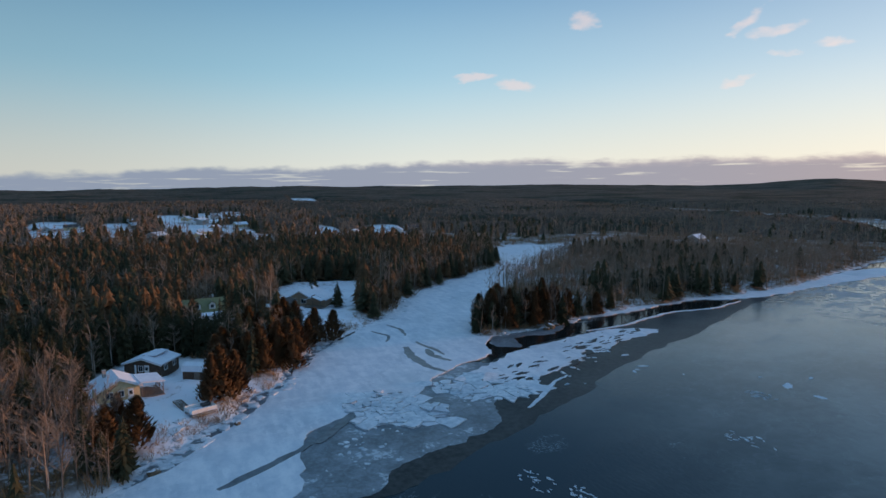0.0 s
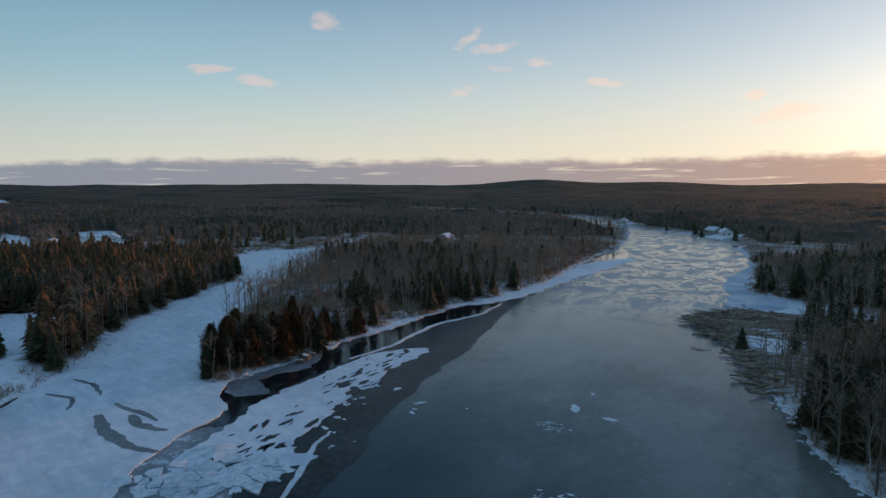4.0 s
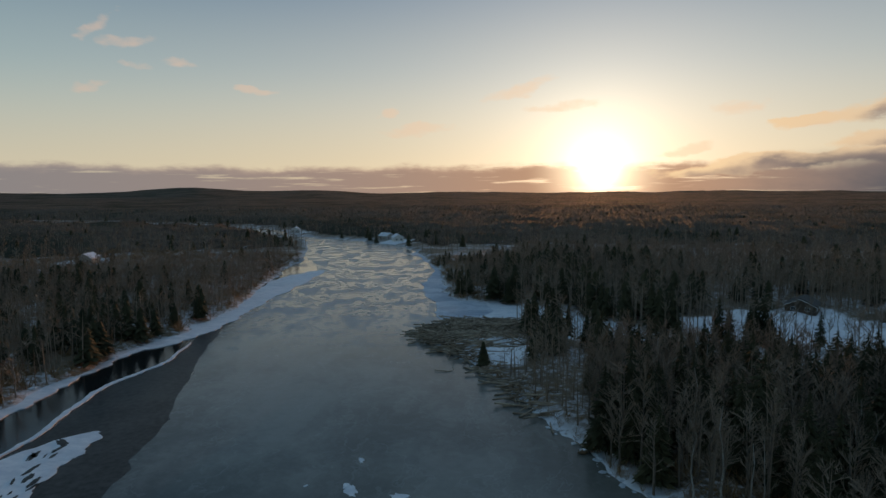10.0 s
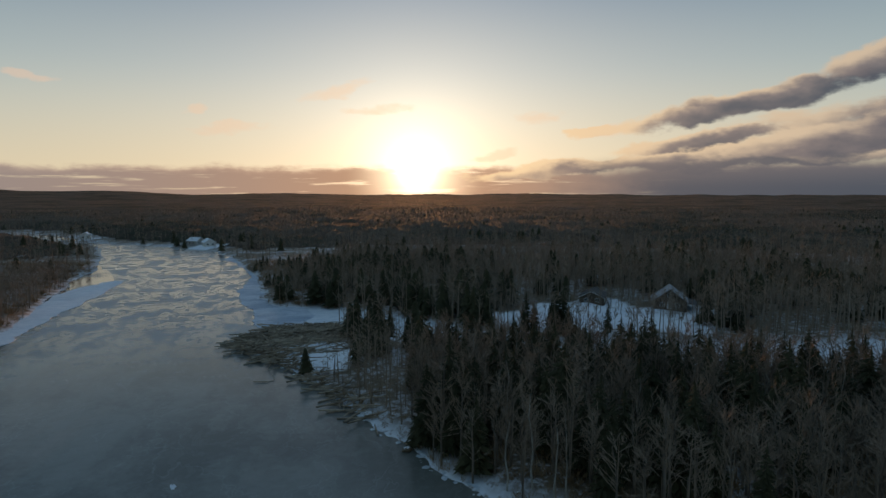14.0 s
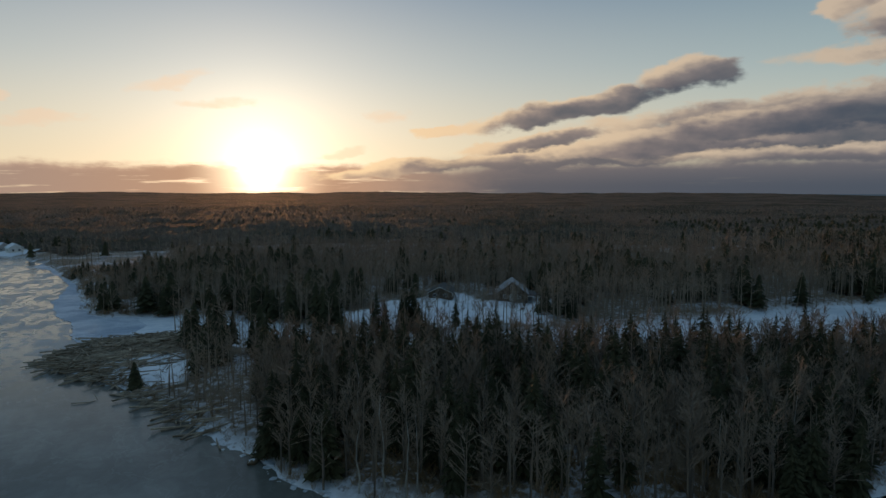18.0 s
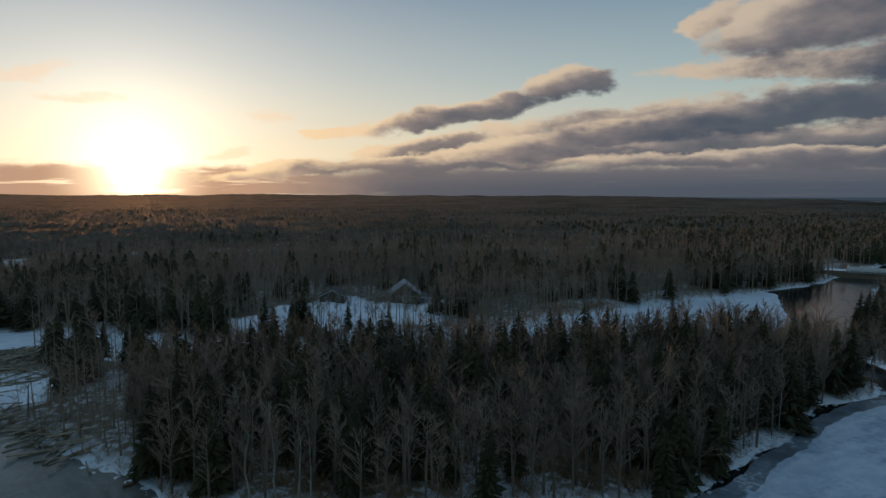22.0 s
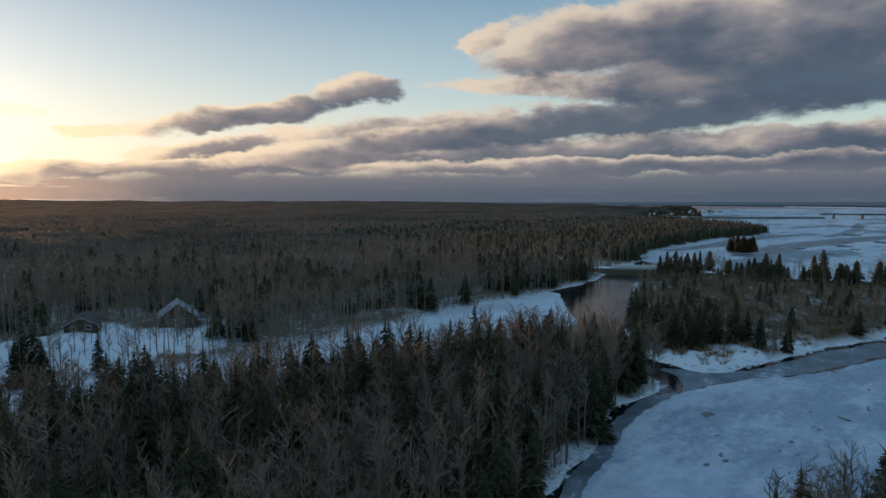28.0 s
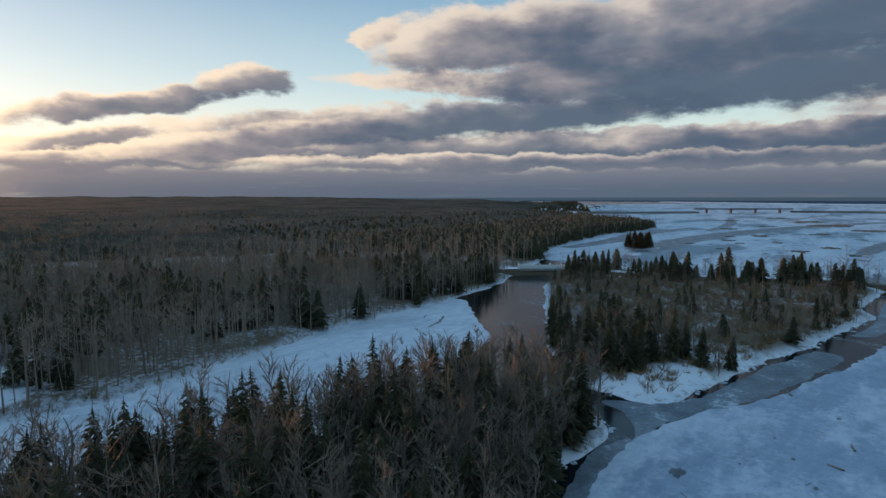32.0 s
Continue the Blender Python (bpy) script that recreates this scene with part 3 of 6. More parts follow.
# ---- ice ----
def slab_mesh(name, outline, top, bottom, mat, rough=0.0):
    """A flat sheet with a frayed outline and real edges."""
    from mathutils.geometry import tessellate_polygon
    pts = [Vector((x, y, 0)) for x, y in outline]
    tris = tessellate_polygon([pts])
    n = len(pts)
    verts = [(p.x, p.y, top) for p in pts] + [(p.x, p.y, bottom) for p in pts]
    faces = []
    for a, b, c in tris:
        p, q, r = pts[a], pts[b], pts[c]
        if (q - p).cross(r - p).z < 0:
            b, c = c, b
        faces.append((a, b, c))
    for i in range(n):
        j = (i + 1) % n
        faces += [(i, i + n, j + n), (i, j + n, j)]
    return mesh_from(name, verts, faces, mat)


def ice_sheet(name, outline, mat, label, top=0.14, rough=1.2, step=1.6, seed=0.0):
    ob = new(name, slab_mesh(name, frayed(outline, rough, step, True, seed), top, -0.05, mat))
    return tagged(ob, label, "ice sheet", kind="structure")


SKIM_SHEET = [(40, -220), (22, -60), (34, 30), (46, 55), (20, 65), (-3, 80), (-17, 104), (-30, 128), (-54, 152), (-52, 180), (-70, 230), (-80, 287), (-120, 372), (-150, 420), (-200, 460), (-270, 500), (-420, 620), (-460, 570), (-262, 458), (-186, 340), (-150, 285),
              (-138, 262), (-128, 212), (-116, 165), (-107, 139), (-93, 112), (-77, 82), (-69, 62), (-59, 46), (-50, 32), (-38, 10), (-27, -10), (-22, -36), (0, -150)]
ice_sheet("river_skim_ice", SKIM_SHEET, SKIM, "thin grey skin of ice with frosty plates on the river", 0.04, 1.2, 2.5, seed=11)
BLACK_SHEET = [(-24, -34), (-27, -11), (-37, 10), (-49, 32), (-58, 46), (-68, 62), (-76, 82), (-90, 106), (-103, 136), (-113, 160), (-112, 140), (-104, 118), (-103, 99), (-97, 84), (-93, 74), (-91, 62), (-86, 46), (-78, 30), (-66, 14), (-52, 8), (-42, 0), (-34, -12)]
ice_sheet("black_ice", BLACK_SHEET, BLACK_ICE, "dark thin ice between the white tongue and the river", 0.03, 0.8, 2.0, seed=12)
CHANNEL_ICE = [(1, -160), (-20, -52), (-29, -30), (-31, -21), (-38, -20), (-45, -19), (-53, -13), (-58, -5), (-62, 5), (-72, 13), (-81, 28), (-89, 31), (-99, 38), (-143, 62), (-175, 88),
               (-245, 155), (-315, 222), (-360, 268), (-308, 190), (-313, 160), (-290, 122), (-254, 104), (-229, 97), (-186, 52), (-127, 14), (-101.5, -4), (-88.3, -12), (-68.6, -21), (-55.2, -29.6), (-42, -38.5), (-34, -50), (-20, -90)]
ice_sheet("channel_ice", CHANNEL_ICE, ICE, "snow-covered ice filling the frozen side channel", 0.16, 0.9, 0.9, seed=1)
MARGIN = [(-10, -160), (-20, -48), (-44, -18), (-66, 0), (-100, 20), (-110, 8), (-92, -18), (-70, -28), (-46, -44), (-30, -100)]
ice_sheet("margin_ice", MARGIN, GREY_ICE, "dark wet ice along the foot of the bank", 0.03, 0.3, seed=9)
APRON = [(-23, -34), (-27, -16), (-34, -6), (-39, 1), (-44, 12), (-53, 17), (-60, 25), (-70, 28), (-77, 22), (-76, 8), (-62, -8), (-49, -22), (-37, -30)]
ice_sheet("apron_ice", APRON, GREY_ICE, "thin grey ice apron beside the open river", 0.06, 1.2, 0.8, seed=2)
TONGUE = [(-86, 79), (-90.5, 72), (-91, 64), (-88.5, 57), (-85.5, 47), (-82.5, 39), (-79, 31), (-73, 24), (-66, 14), (-57, 15), (-59, 23), (-65, 35), (-70, 42), (-72, 47), (-77, 47.5), (-79.5, 52), (-76, 50.5), (-73, 53), (-78.5, 61.5), (-81.5, 68.5)]
ice_sheet("tongue_ice", TONGUE, ICE, "white tongue of snowy ice beside the dark water", 0.09, 1.1, 0.7, seed=14)
POND_ICE = [(-105, 60), (-99, 50), (-99, 42), (-98, 36), (-92, 33), (-87, 32), (-84, 37), (-88, 38.5), (-92, 40), (-93.5, 45), (-93, 51), (-97, 57)]
ice_sheet("pond_ice", POND_ICE, GREY_ICE, "thin grey ice round the dark pool at the tip of the spit", 0.05, 0.9, 0.8, seed=15)
SPIT_SHELF = [(-98, 46), (-104, 70), (-111, 100), (-115, 118), (-113, 130), (-112, 146), (-120, 184), (-129, 232), (-134, 258), (-138, 270), (-144, 266), (-146, 240), (-134, 190), (-123, 146), (-121, 110), (-111, 70), (-104, 46)]
ice_sheet("spit_shelf_ice", SPIT_SHELF, ICE, "narrow snowy shelf ice along the wooded spit", 0.18, 1.3, seed=4)
RIGHT_SHELF = [(-57, 176), (-62, 196), (-76, 226), (-83, 262), (-88, 286), (-110, 340), (-122, 356), (-120, 372), (-83, 292), (-70, 236), (-47, 202), (-43, 190), (-47, 170)]
ice_sheet("right_shelf_ice", RIGHT_SHELF, BLUE_ICE, "snowy shelf ice beside the driftwood pile", 0.18, 1.2, seed=5)
BACK_ICE = [(-56, 205), (-49, 172), (-28, 165), (-7, 144), (11, 127), (36, 112), (65, 103), (95, 95), (117, 93), (132, 101), (139, 108), (158, 113), (174, 126), (188, 137), (203, 149), (201, 159), (142, 161), (106, 159),
            (80, 150), (58, 153), (40, 157), (20, 162), (2, 173), (-9, 186), (-33, 205)]
ice_sheet("back_channel_ice", BACK_ICE, ICE, "smooth snow-covered ice of the back channel", 0.15, 0.9, seed=6)
EAST_ICE = [(49, 53), (68, 56), (83, 60), (95, 63), (111, 62), (124, 59), (136, 51), (153, 44), (177, 35), (199, 29), (240, 22), (269, 14), (317, 12), (317, -123), (126, -164), (22, -60), (11, -11), (18, 32), (32, 49)]
ice_sheet("east_channel_ice", EAST_ICE, BLUE_ICE, "broad snowy ice of the east channel with dark wet spots", 0.15, 0.9, seed=7)
ESTUARY_ICE = [(309, 64), (344, 178), (412, 214), (568, 231), (735, 223), (771, 234), (1041, 416), (1332, 610), (1900, 740), (2600, 900), (3100, 560), (2950, 160), (2900, -100), (2880, -800), (937, -1100), (344, -309), (317, 2)]
ice_sheet("estuary_ice", ESTUARY_ICE, FLATS, "wide snow-dusted ice flats of the estuary", 0.12, 2.0, 4.0, seed=8)

SEA_OUTLINE = [(3700, 960), (3330, 492), (3060, 159), (2990, -64), (2960, -900), (960, -1250), (960, -4800), (4840, -4800), (4840, 4800), (4200, 2500)]
tagged(new("sea", slab_mesh("sea", np.array(SEA_OUTLINE, float), 0.06, -0.05, SEA)), "dark blue open sea beyond the ice", "sea", kind="structure")
EAST_SKIN = [(104, 63), (114, 62), (122, 66), (127, 72), (130, 66), (138, 58), (152, 54), (166, 50), (182, 45), (190, 41), (186, 36), (168, 40), (150, 46), (136, 52), (122, 59), (112, 60)]
ice_sheet("east_skin_ice", EAST_SKIN, GREY_ICE, "thin grey ice over the narrow east channel", 0.04, 0.7, 1.0, seed=21)
SHORE_LEAD = [(44, 52.5), (58, 55), (69, 58), (83, 61), (95, 65), (106, 65), (112, 62.5), (104, 61.8), (95, 62), (83, 58.6), (69, 55.2), (58, 52.2), (44, 49.2)]
ice_sheet("shore_lead_ice", SHORE_LEAD, GREY_ICE, "thin grey refrozen lead along the island shore", 0.165, 0.5, 0.8, seed=23)
FAR_SKIN = [(214, 34), (236, 29), (262, 27), (300, 22), (300, 14), (262, 18), (236, 24), (216, 29)]
ice_sheet("east_skin_ice", FAR_SKIN, GREY_ICE, "thin grey ice over the narrow east channel", 0.04, 0.7, 1.0, seed=22)


# ---- trees ----
rng = np.random.RandomState(7)


class Soup:
    """Triangles gathered in plain lists."""

    def __init__(self):
        self.v, self.f = [], []

    def tri(self, a, b, c):
        n = len(self.v)
        self.v += [tuple(a), tuple(b), tuple(c)]
        self.f.append((n, n + 1, n + 2))

    def tube(self, a, b, ra, rb, sides=4):
        a, b = Vector(a), Vector(b)
        d = (b - a).normalized()
        u = d.orthogonal().normalized()
        w = d.cross(u)
        n = len(self.v)
        for p, r in ((a, ra), (b, rb)):
            for k in range(sides):
                t = 6.2832 * k / sides
                self.v.append(tuple(p + (u * math.cos(t) + w * math.sin(t)) * r))
        for k in range(sides):
            j = (k + 1) % sides
            self.f += [(n + k, n + j, n + sides + j), (n + k, n + sides + j, n + sides + k)]

    def blade(self, a, b, width):
        """A thin three-sided spike."""
        a, b = Vector(a), Vector(b)
        d = (b - a).normalized()
        u = d.orthogonal().normalized() * width
        w = d.cross(u)
        n = len(self.v)
        self.v += [tuple(a + u), tuple(a - 0.5 * u + 0.87 * w), tuple(a - 0.5 * u - 0.87 * w), tuple(b)]
        self.f += [(n, n + 1, n + 3), (n + 1, n + 2, n + 3), (n + 2, n, n + 3)]

    def mesh(self, name, mat):
        return mesh_from(name, self.v, self.f, mat)

    def arrays(self):
        return np.array(self.v, float), np.array(self.f, int)


def spruce(r, height, width, tiers, per_tier, lean=0.0):
    """Crown of drooping boughs in uneven whorls, and a trunk. Returns two soups."""
    crown, trunk = Soup(), Soup()
    trunk.tube((0, 0, -0.4), (0, 0, height * 0.55), height * 0.013, height * 0.007, 6)
    trunk.tube((0, 0, height * 0.55), (0, 0, height * 0.98), height * 0.007, 0.01, 4)
    start = r.uniform(0.05, 0.16)
    bulge = r.uniform(0.62, 0.85)
    lop = r.uniform(0, 6.28)
    total = tiers * per_tier
    for k in range(total):
        q = (k + r.uniform(-2.5, 2.5)) / total
        q = min(max(q, 0.0), 1.0)
        z = height * (start + (0.97 - start) * q**0.92)
        a = 2.39996 * k + r.uniform(-0.5, 0.5)
        reach = width * ((1 - q) ** bulge * 0.95 + 0.05) * (1 + 0.14 * math.sin(a - lop))
        l = reach * r.choice((r.uniform(0.85, 1.12), r.uniform(0.5, 0.95)))
        drop = l * r.uniform(0.1, 0.55)
        d = Vector((math.cos(a), math.sin(a), 0))
        side = Vector((-d.y, d.x, 0))
        root = Vector((0, 0, z + 0.15))
        mid = d * l * 0.55 + Vector((0, 0, z - drop * 0.25))
        tip = d * l + Vector((0, 0, z - drop + l * r.uniform(0.0, 0.2)))
        w = l * r.uniform(0.2, 0.36)
        hang = Vector((0, 0, -l * r.uniform(0.08, 0.26)))
        crown.tri(root, mid + side * w + hang, mid)
        crown.tri(root, mid, mid - side * w + hang)
        crown.tri(mid, mid + side * w + hang, tip + side * w * 0.2)
        crown.tri(mid, tip - side * w * 0.2, mid - side * w + hang)
        crown.tri(mid + side * w * 0.6, tip + side * w * 0.9 + hang, mid + d * l * 0.2)
    crown.blade((0, 0, height * 0.9), (0, 0, height * 1.03), 0.09)
    return crown, trunk


def cedar(r, height, width, count):
    """A dense, ragged cone of small upright sprays."""
    crown, trunk = Soup(), Soup()
    trunk.tube((0, 0, -0.4), (0, 0, height * 0.8), height * 0.016, 0.03, 6)
    for k in range(count):
        s = r.uniform(0.02, 1.0) ** 0.8
        a = r.uniform(0, 6.28)
        edge = width * (1 - s) ** 0.55 * r.uniform(0.55, 1.1) * (0.85 + 0.25 * math.sin(3 * a + 9 * s))
        p = Vector((math.cos(a) * edge, math.sin(a) * edge, 0.35 + s * height * 0.95))
        l = r.uniform(0.35, 0.8) * (0.7 + 0.5 * (1 - s))
        out = Vector((math.cos(a) * 0.6, math.sin(a) * 0.6, r.uniform(0.3, 1.0))).normalized()
        side = Vector((-math.sin(a), math.cos(a), r.uniform(-0.3, 0.3))) * l * r.uniform(0.25, 0.45)
        crown.tri(p - out * l * 0.5 - side, p - out * l * 0.5 + side, p + out * l)
        crown.tri(p - out * l * 0.3 - side * 0.3 - Vector((0, 0, l * 0.3)), p + side * 1.3, p + out * l * 0.7 - side * 1.2)
    return crown, trunk


def bare_tree(r, height, spread_by, limbs, twigs, thick=1.0):
    """Leafless crown of limbs and many fine twigs on a bent trunk."""
    crown, trunk = Soup(), Soup()
    bend = [Vector((0, 0, -0.4))]
    for k in range(1, 6):
        s = k / 5
        bend.append(Vector((r.normal(0, 0.16) * k * 0.45, r.normal(0, 0.16) * k * 0.45, height * 0.93 * s)))
    rad = [height * 0.0125 * thick * (1 - 0.17 * k) for k in range(6)]
    for k in range(5):
        trunk.tube(bend[k], bend[k + 1], rad[k], max(rad[k + 1], 0.02), 5)
    for j in range(limbs):
        s = r.uniform(0.3, 0.97)
        k = min(int(s * 5), 4)
        p = bend[k].lerp(bend[k + 1], s * 5 - k)
        a = r.uniform(0, 6.28)
        l = spread_by * r.uniform(0.55, 1.1) * (1.25 - 0.75 * s)
        d = Vector((math.cos(a), math.sin(a), r.uniform(0.8, 2.3))).normalized()
        q = p + d * l
        crown.tube(p, q, 0.03 * thick, 0.012, 3)
        for i in range(twigs):
            u = r.uniform(0.25, 1.0)
            o = p.lerp(q, u)
            e = (d + Vector((r.normal(0, 0.55), r.normal(0, 0.55), r.uniform(-0.1, 0.7)))).normalized()
            tl = l * r.uniform(0.25, 0.55)
            crown.blade(o, o + e * tl, 0.017 * thick)
            if r.uniform() < 0.6:
                m = o + e * tl * 0.5
                e2 = (e + Vector((r.normal(0, 0.6), r.normal(0, 0.6), r.uniform(0, 0.6)))).normalized()
                crown.blade(m, m + e2 * tl * 0.55, 0.016 * thick)
    return crown, trunk


def small_spruce(r, height, width, tiers, points):
    """The same tree for the middle distance: stacked ragged skirts."""
    s = Soup()
    for k in range(tiers):
        u = k / tiers
        z1 = height * (0.07 + 0.93 * u)
        top = height * min(1.0, 0.07 + 0.93 * (u + 1.75 / tiers))
        reach = width * (1 - u) ** 0.68 * r.uniform(0.85, 1.1)
        n = len(s.v)
        s.v.append((r.normal(0, 0.05), r.normal(0, 0.05), top))
        turn = r.uniform(0, 6.28)
        for j in range(2 * points):
            a = turn + 3.1416 * j / points + r.normal(0, 0.1)
            q = reach * (r.uniform(0.75, 1.2) if j % 2 == 0 else r.uniform(0.5, 0.8))
            s.v.append((math.cos(a) * q, math.sin(a) * q, z1 + (r.uniform(-0.3, 0.1) if j % 2 == 0 else height * 0.04)))
        for j in range(2 * points):
            s.f.append((n, n + 1 + j, n + 1 + (j + 1) % (2 * points)))
    return s


def small_bare(r, height, spread_by, limbs, wide, fine=3):
    """Leafless tree for the middle distance: trunk, limbs and fine spikes."""
    s = Soup()
    s.blade((0, 0, -0.3), (r.normal(0, 0.3), r.normal(0, 0.3), height), height * 0.012 + wide * 0.5)
    for j in range(limbs):
        z = height * r.uniform(0.25, 0.88)
        a, l = r.uniform(0, 6.28), spread_by * r.uniform(0.6, 1.15) * (1.25 - z / height * 0.75)
        d = Vector((math.cos(a), math.sin(a), r.uniform(0.3, 1.5))).normalized()
        p, q = Vector((0, 0, z)), Vector((0, 0, z)) + d * l
        n = len(s.v)
        side = d.orthogonal().normalized() * wide
        s.tri(p + side, p - side, q)
        for i in range(fine):
            o = p.lerp(q, r.uniform(0.3, 0.9))
            e = (d + Vector((r.normal(0, 0.6), r.normal(0, 0.6), r.uniform(0, 0.6)))).normalized() * l * r.uniform(0.3, 0.6)
            side = e.orthogonal().normalized() * wide * 0.7
            s.tri(o + side, o - side, o + e)
    return s


def scattered(kinds, picks, places, sizes, name, mat, label):
    """Many trees of a few kinds joined into one mesh of kind stuff."""
    vs, fs, count = [], [], 0
    for k, (v, f) in enumerate(kinds):
        mine = np.flatnonzero(picks == k)
        if not len(mine):
            continue
        a = rng.uniform(0, 6.28, len(mine))
        ca, sa = np.cos(a)[:, None], np.sin(a)[:, None]
        sc = sizes[mine][:, None]
        fat = sc * rng.uniform(0.85, 1.2, (len(mine), 1))
        x = (v[None, :, 0] * ca - v[None, :, 1] * sa) * fat + places[mine, 0:1]
        y = (v[None, :, 0] * sa + v[None, :, 1] * ca) * fat + places[mine, 1:2]
        z = v[None, :, 2] * sc + places[mine, 2:3]
        vs.append(np.stack([x, y, z], -1).reshape(-1, 3))
        fs.append((f[None] + (np.arange(len(mine)) * len(v))[:, None, None]).reshape(-1, 3) + count)
        count += len(mine) * len(v)
    if vs:
        ob = new(name, mesh_from(name, np.concatenate(vs), np.concatenate(fs), mat))
        tagged(ob, label, "forest", kind="stuff")


# open ground without trees: (x, y, radius)
CLEAR = [(-72, -35, 12), (-87, -42, 10), (-68, -34, 9), (-63, -38, 6), (-90, -36, 7), (-76, -47, 9), (-68, -44, 7), (-62, -43, 5), (-56, -38, 6), (-124, -31, 9), (-114, -30, 5), (-130, -8, 8), (-136, -33, 9), (-124, -24, 10), (-116, -20, 6), (-150, -3, 13), (-160, 2, 15), (-178, 8, 18), (-168, 16, 12), (-139, -4, 9), (-143, -6, 8), (-133, -8, 7), (-124, -9, 6), (-142, 3, 8), (-132, -1, 6), (-150, 6, 8), (-118, -6, 7), (-112, -1, 6), (-122, 3, 7), (-111, -9, 5), (-130, 4, 7),
         (-46, 160, 17), (-40, 182, 12), (-37, 149, 9), (-31, 138, 8), (-30, 131, 5), (-42, 138, 7), (-47, 146, 6), (-118, 60, 4), (-116, 54, 4), (26, 87, 4), (52, 96, 4), (38, 185, 17), (20, 178, 10), (58, 180, 14), (62, 164, 9), (44, 168, 13), (24, 166, 8), (72, 187, 10), (50, 200, 9),
         (-276, 268, 14), (136, 68, 8), (148, 64, 7), (166, 57, 6), (-157, 436, 12), (-286, 520, 14)]
# fields and clearings of the village far to the west: (x, y, half-length, half-width, turn)
FIELDS = [(-600, -168, 120, 20, 14), (-560, -110, 90, 9, 10), (-640, -55, 130, 26, 6), (-780, -20, 110, 30, 4), (-470, -38, 80, 12, 4), (-410, 2, 45, 9, 2), (-450, 105, 75, 12, -12), (-520, -12, 70, 12, 2), (-760, -80, 90, 18, 6), (-480, 60, 60, 8, -6), (-1500, 180, 260, 30, -6)]
ROAD = [(251, 198), (273, 175), (287, 157), (295, 134), (291, 105), (301, 77), (314, 49), (315, 24), (313, -60)]


def road_gap(x, y):
    best = np.full(x.shape, 1e9)
    for (a, b), (d, e) in zip(ROAD, ROAD[1:]):
        ux, uy = d - a, e - b
        s = np.clip(((x - a) * ux + (y - b) * uy) / (ux * ux + uy * uy), 0, 1)
        best = np.minimum(best, np.hypot(x - a - s * ux, y - b - s * uy))
    return best


def free_ground(x, y, depth, margin):
    ok = depth > margin
    for a, b, r in CLEAR:
        ok &= np.hypot(x - a, y - b) > r
    for a, b, l, w, turn in FIELDS:
        c, s = math.cos(radians(turn)), math.sin(radians(turn))
        u, v = (x - a) * c + (y - b) * s, -(x - a) * s + (y - b) * c
        ok &= (np.abs(u) > l) | (np.abs(v) > w) | (waves(x, y, 45, 44) > 0.62)
    return ok & (road_gap(x, y) > 5)


# the woods' floor is coloured darker brown, so less white shows between trunks
under = np.where((GX < -95) & (GY > 28), np.clip(GDEPTH - 0.4, 0, 1), np.clip((GDEPTH - 1) / 3, 0, 1)) * free_ground(GX, GY, GDEPTH, 1.0) * (road_gap(GX, GY) > 8)
ground_mesh = bpy.data.objects["ground"].data
ground_mesh.attributes.new("litter", "FLOAT", "POINT").data.foreach_set("value", under.astype(np.float32).ravel())


def stand(x0, x1, y0, y1, gap, margin):
    """Jittered places on free ground of a rectangle, with their height and distance from the shore."""
    gx, gy = np.meshgrid(np.arange(x0, x1, gap), np.arange(y0, y1, gap))
    x, y = (gx + rng.uniform(-0.48, 0.48, gx.shape) * gap).ravel(), (gy + rng.uniform(-0.48, 0.48, gy.shape) * gap).ravel()
    depth = grid_at(GDEPTH, x, y)
    ok = free_ground(x, y, depth, margin)
    x, y, depth = x[ok], y[ok], depth[ok]
    return np.stack([x, y, grid_at(GZ, x, y) - 0.1], -1), depth


def in_view(x, y):
    """Ground that the flight ever looks over: a wide wedge from west to east, north of the path."""
    return (np.hypot(x, y) < 60) | (y > 0.55 * np.abs(x) * np.where(x < 0, -0.75, -0.12) - 40)


def conifer_share(x, y):
    """Where spruce stands rather than bare hardwood, from 0 to 1."""
    f = 0.2 + 0.28 * waves(x, y, 120, 21) + 0.2 * waves(x, y, 35, 22)
    f = np.where((x < -60) & (y < np.maximum(-0.3 * x - 20, -0.77 * x - 66)), f + 0.55, f)           # west shore: mostly conifers
    f = np.where((x < -95) & (y > 60) & (y < 330) & (x > -330), f - 0.2, f)  # the wooded spit: hardwood
    f = np.where((x > -110) & (x < 330) & (y > 150) & (y < 600), f - 0.12, f)
    return f


def is_near(x, y):
    """The stretches that the flight passes nearest: island, islet, west shore, tip of the spit, east shore."""
    island = (x > -12) & (x < 124) & (y > 2) & (y < 120)
    west = (x < -38) & (x > -112) & (y > -85) & (y < 6)
    spit = (x < -98) & (x > -135) & (y > 28) & (y < 90)
    east = (x > 124) & (x < 170) & (y > 46) & (y < 104)
    return island | west | spit | east


# near trees: things of their own
def tree_kind(name, makers, mat_crown, mat_trunk, label):
    made = []
    for crown, trunk in makers:
        base = new(name)
        tagged(base, label, "tree", "trees of the riverside wood")
        for part_name, soup, mat in (("crown", crown, mat_crown), ("trunk", trunk, mat_trunk)):
            ob = new(part_name, soup.mesh(name + "_" + part_name, mat))
            ob.parent = base
        made.append(base)
    return made


r = np.random.RandomState(3)
SPRUCES = tree_kind("spruce_tree", [spruce(r, r.uniform(8.5, 11.0), r.uniform(2.0, 2.7), 19, 10) for _ in range(5)], NEEDLES, BARK, "dark green spruce tree on snowy ground")
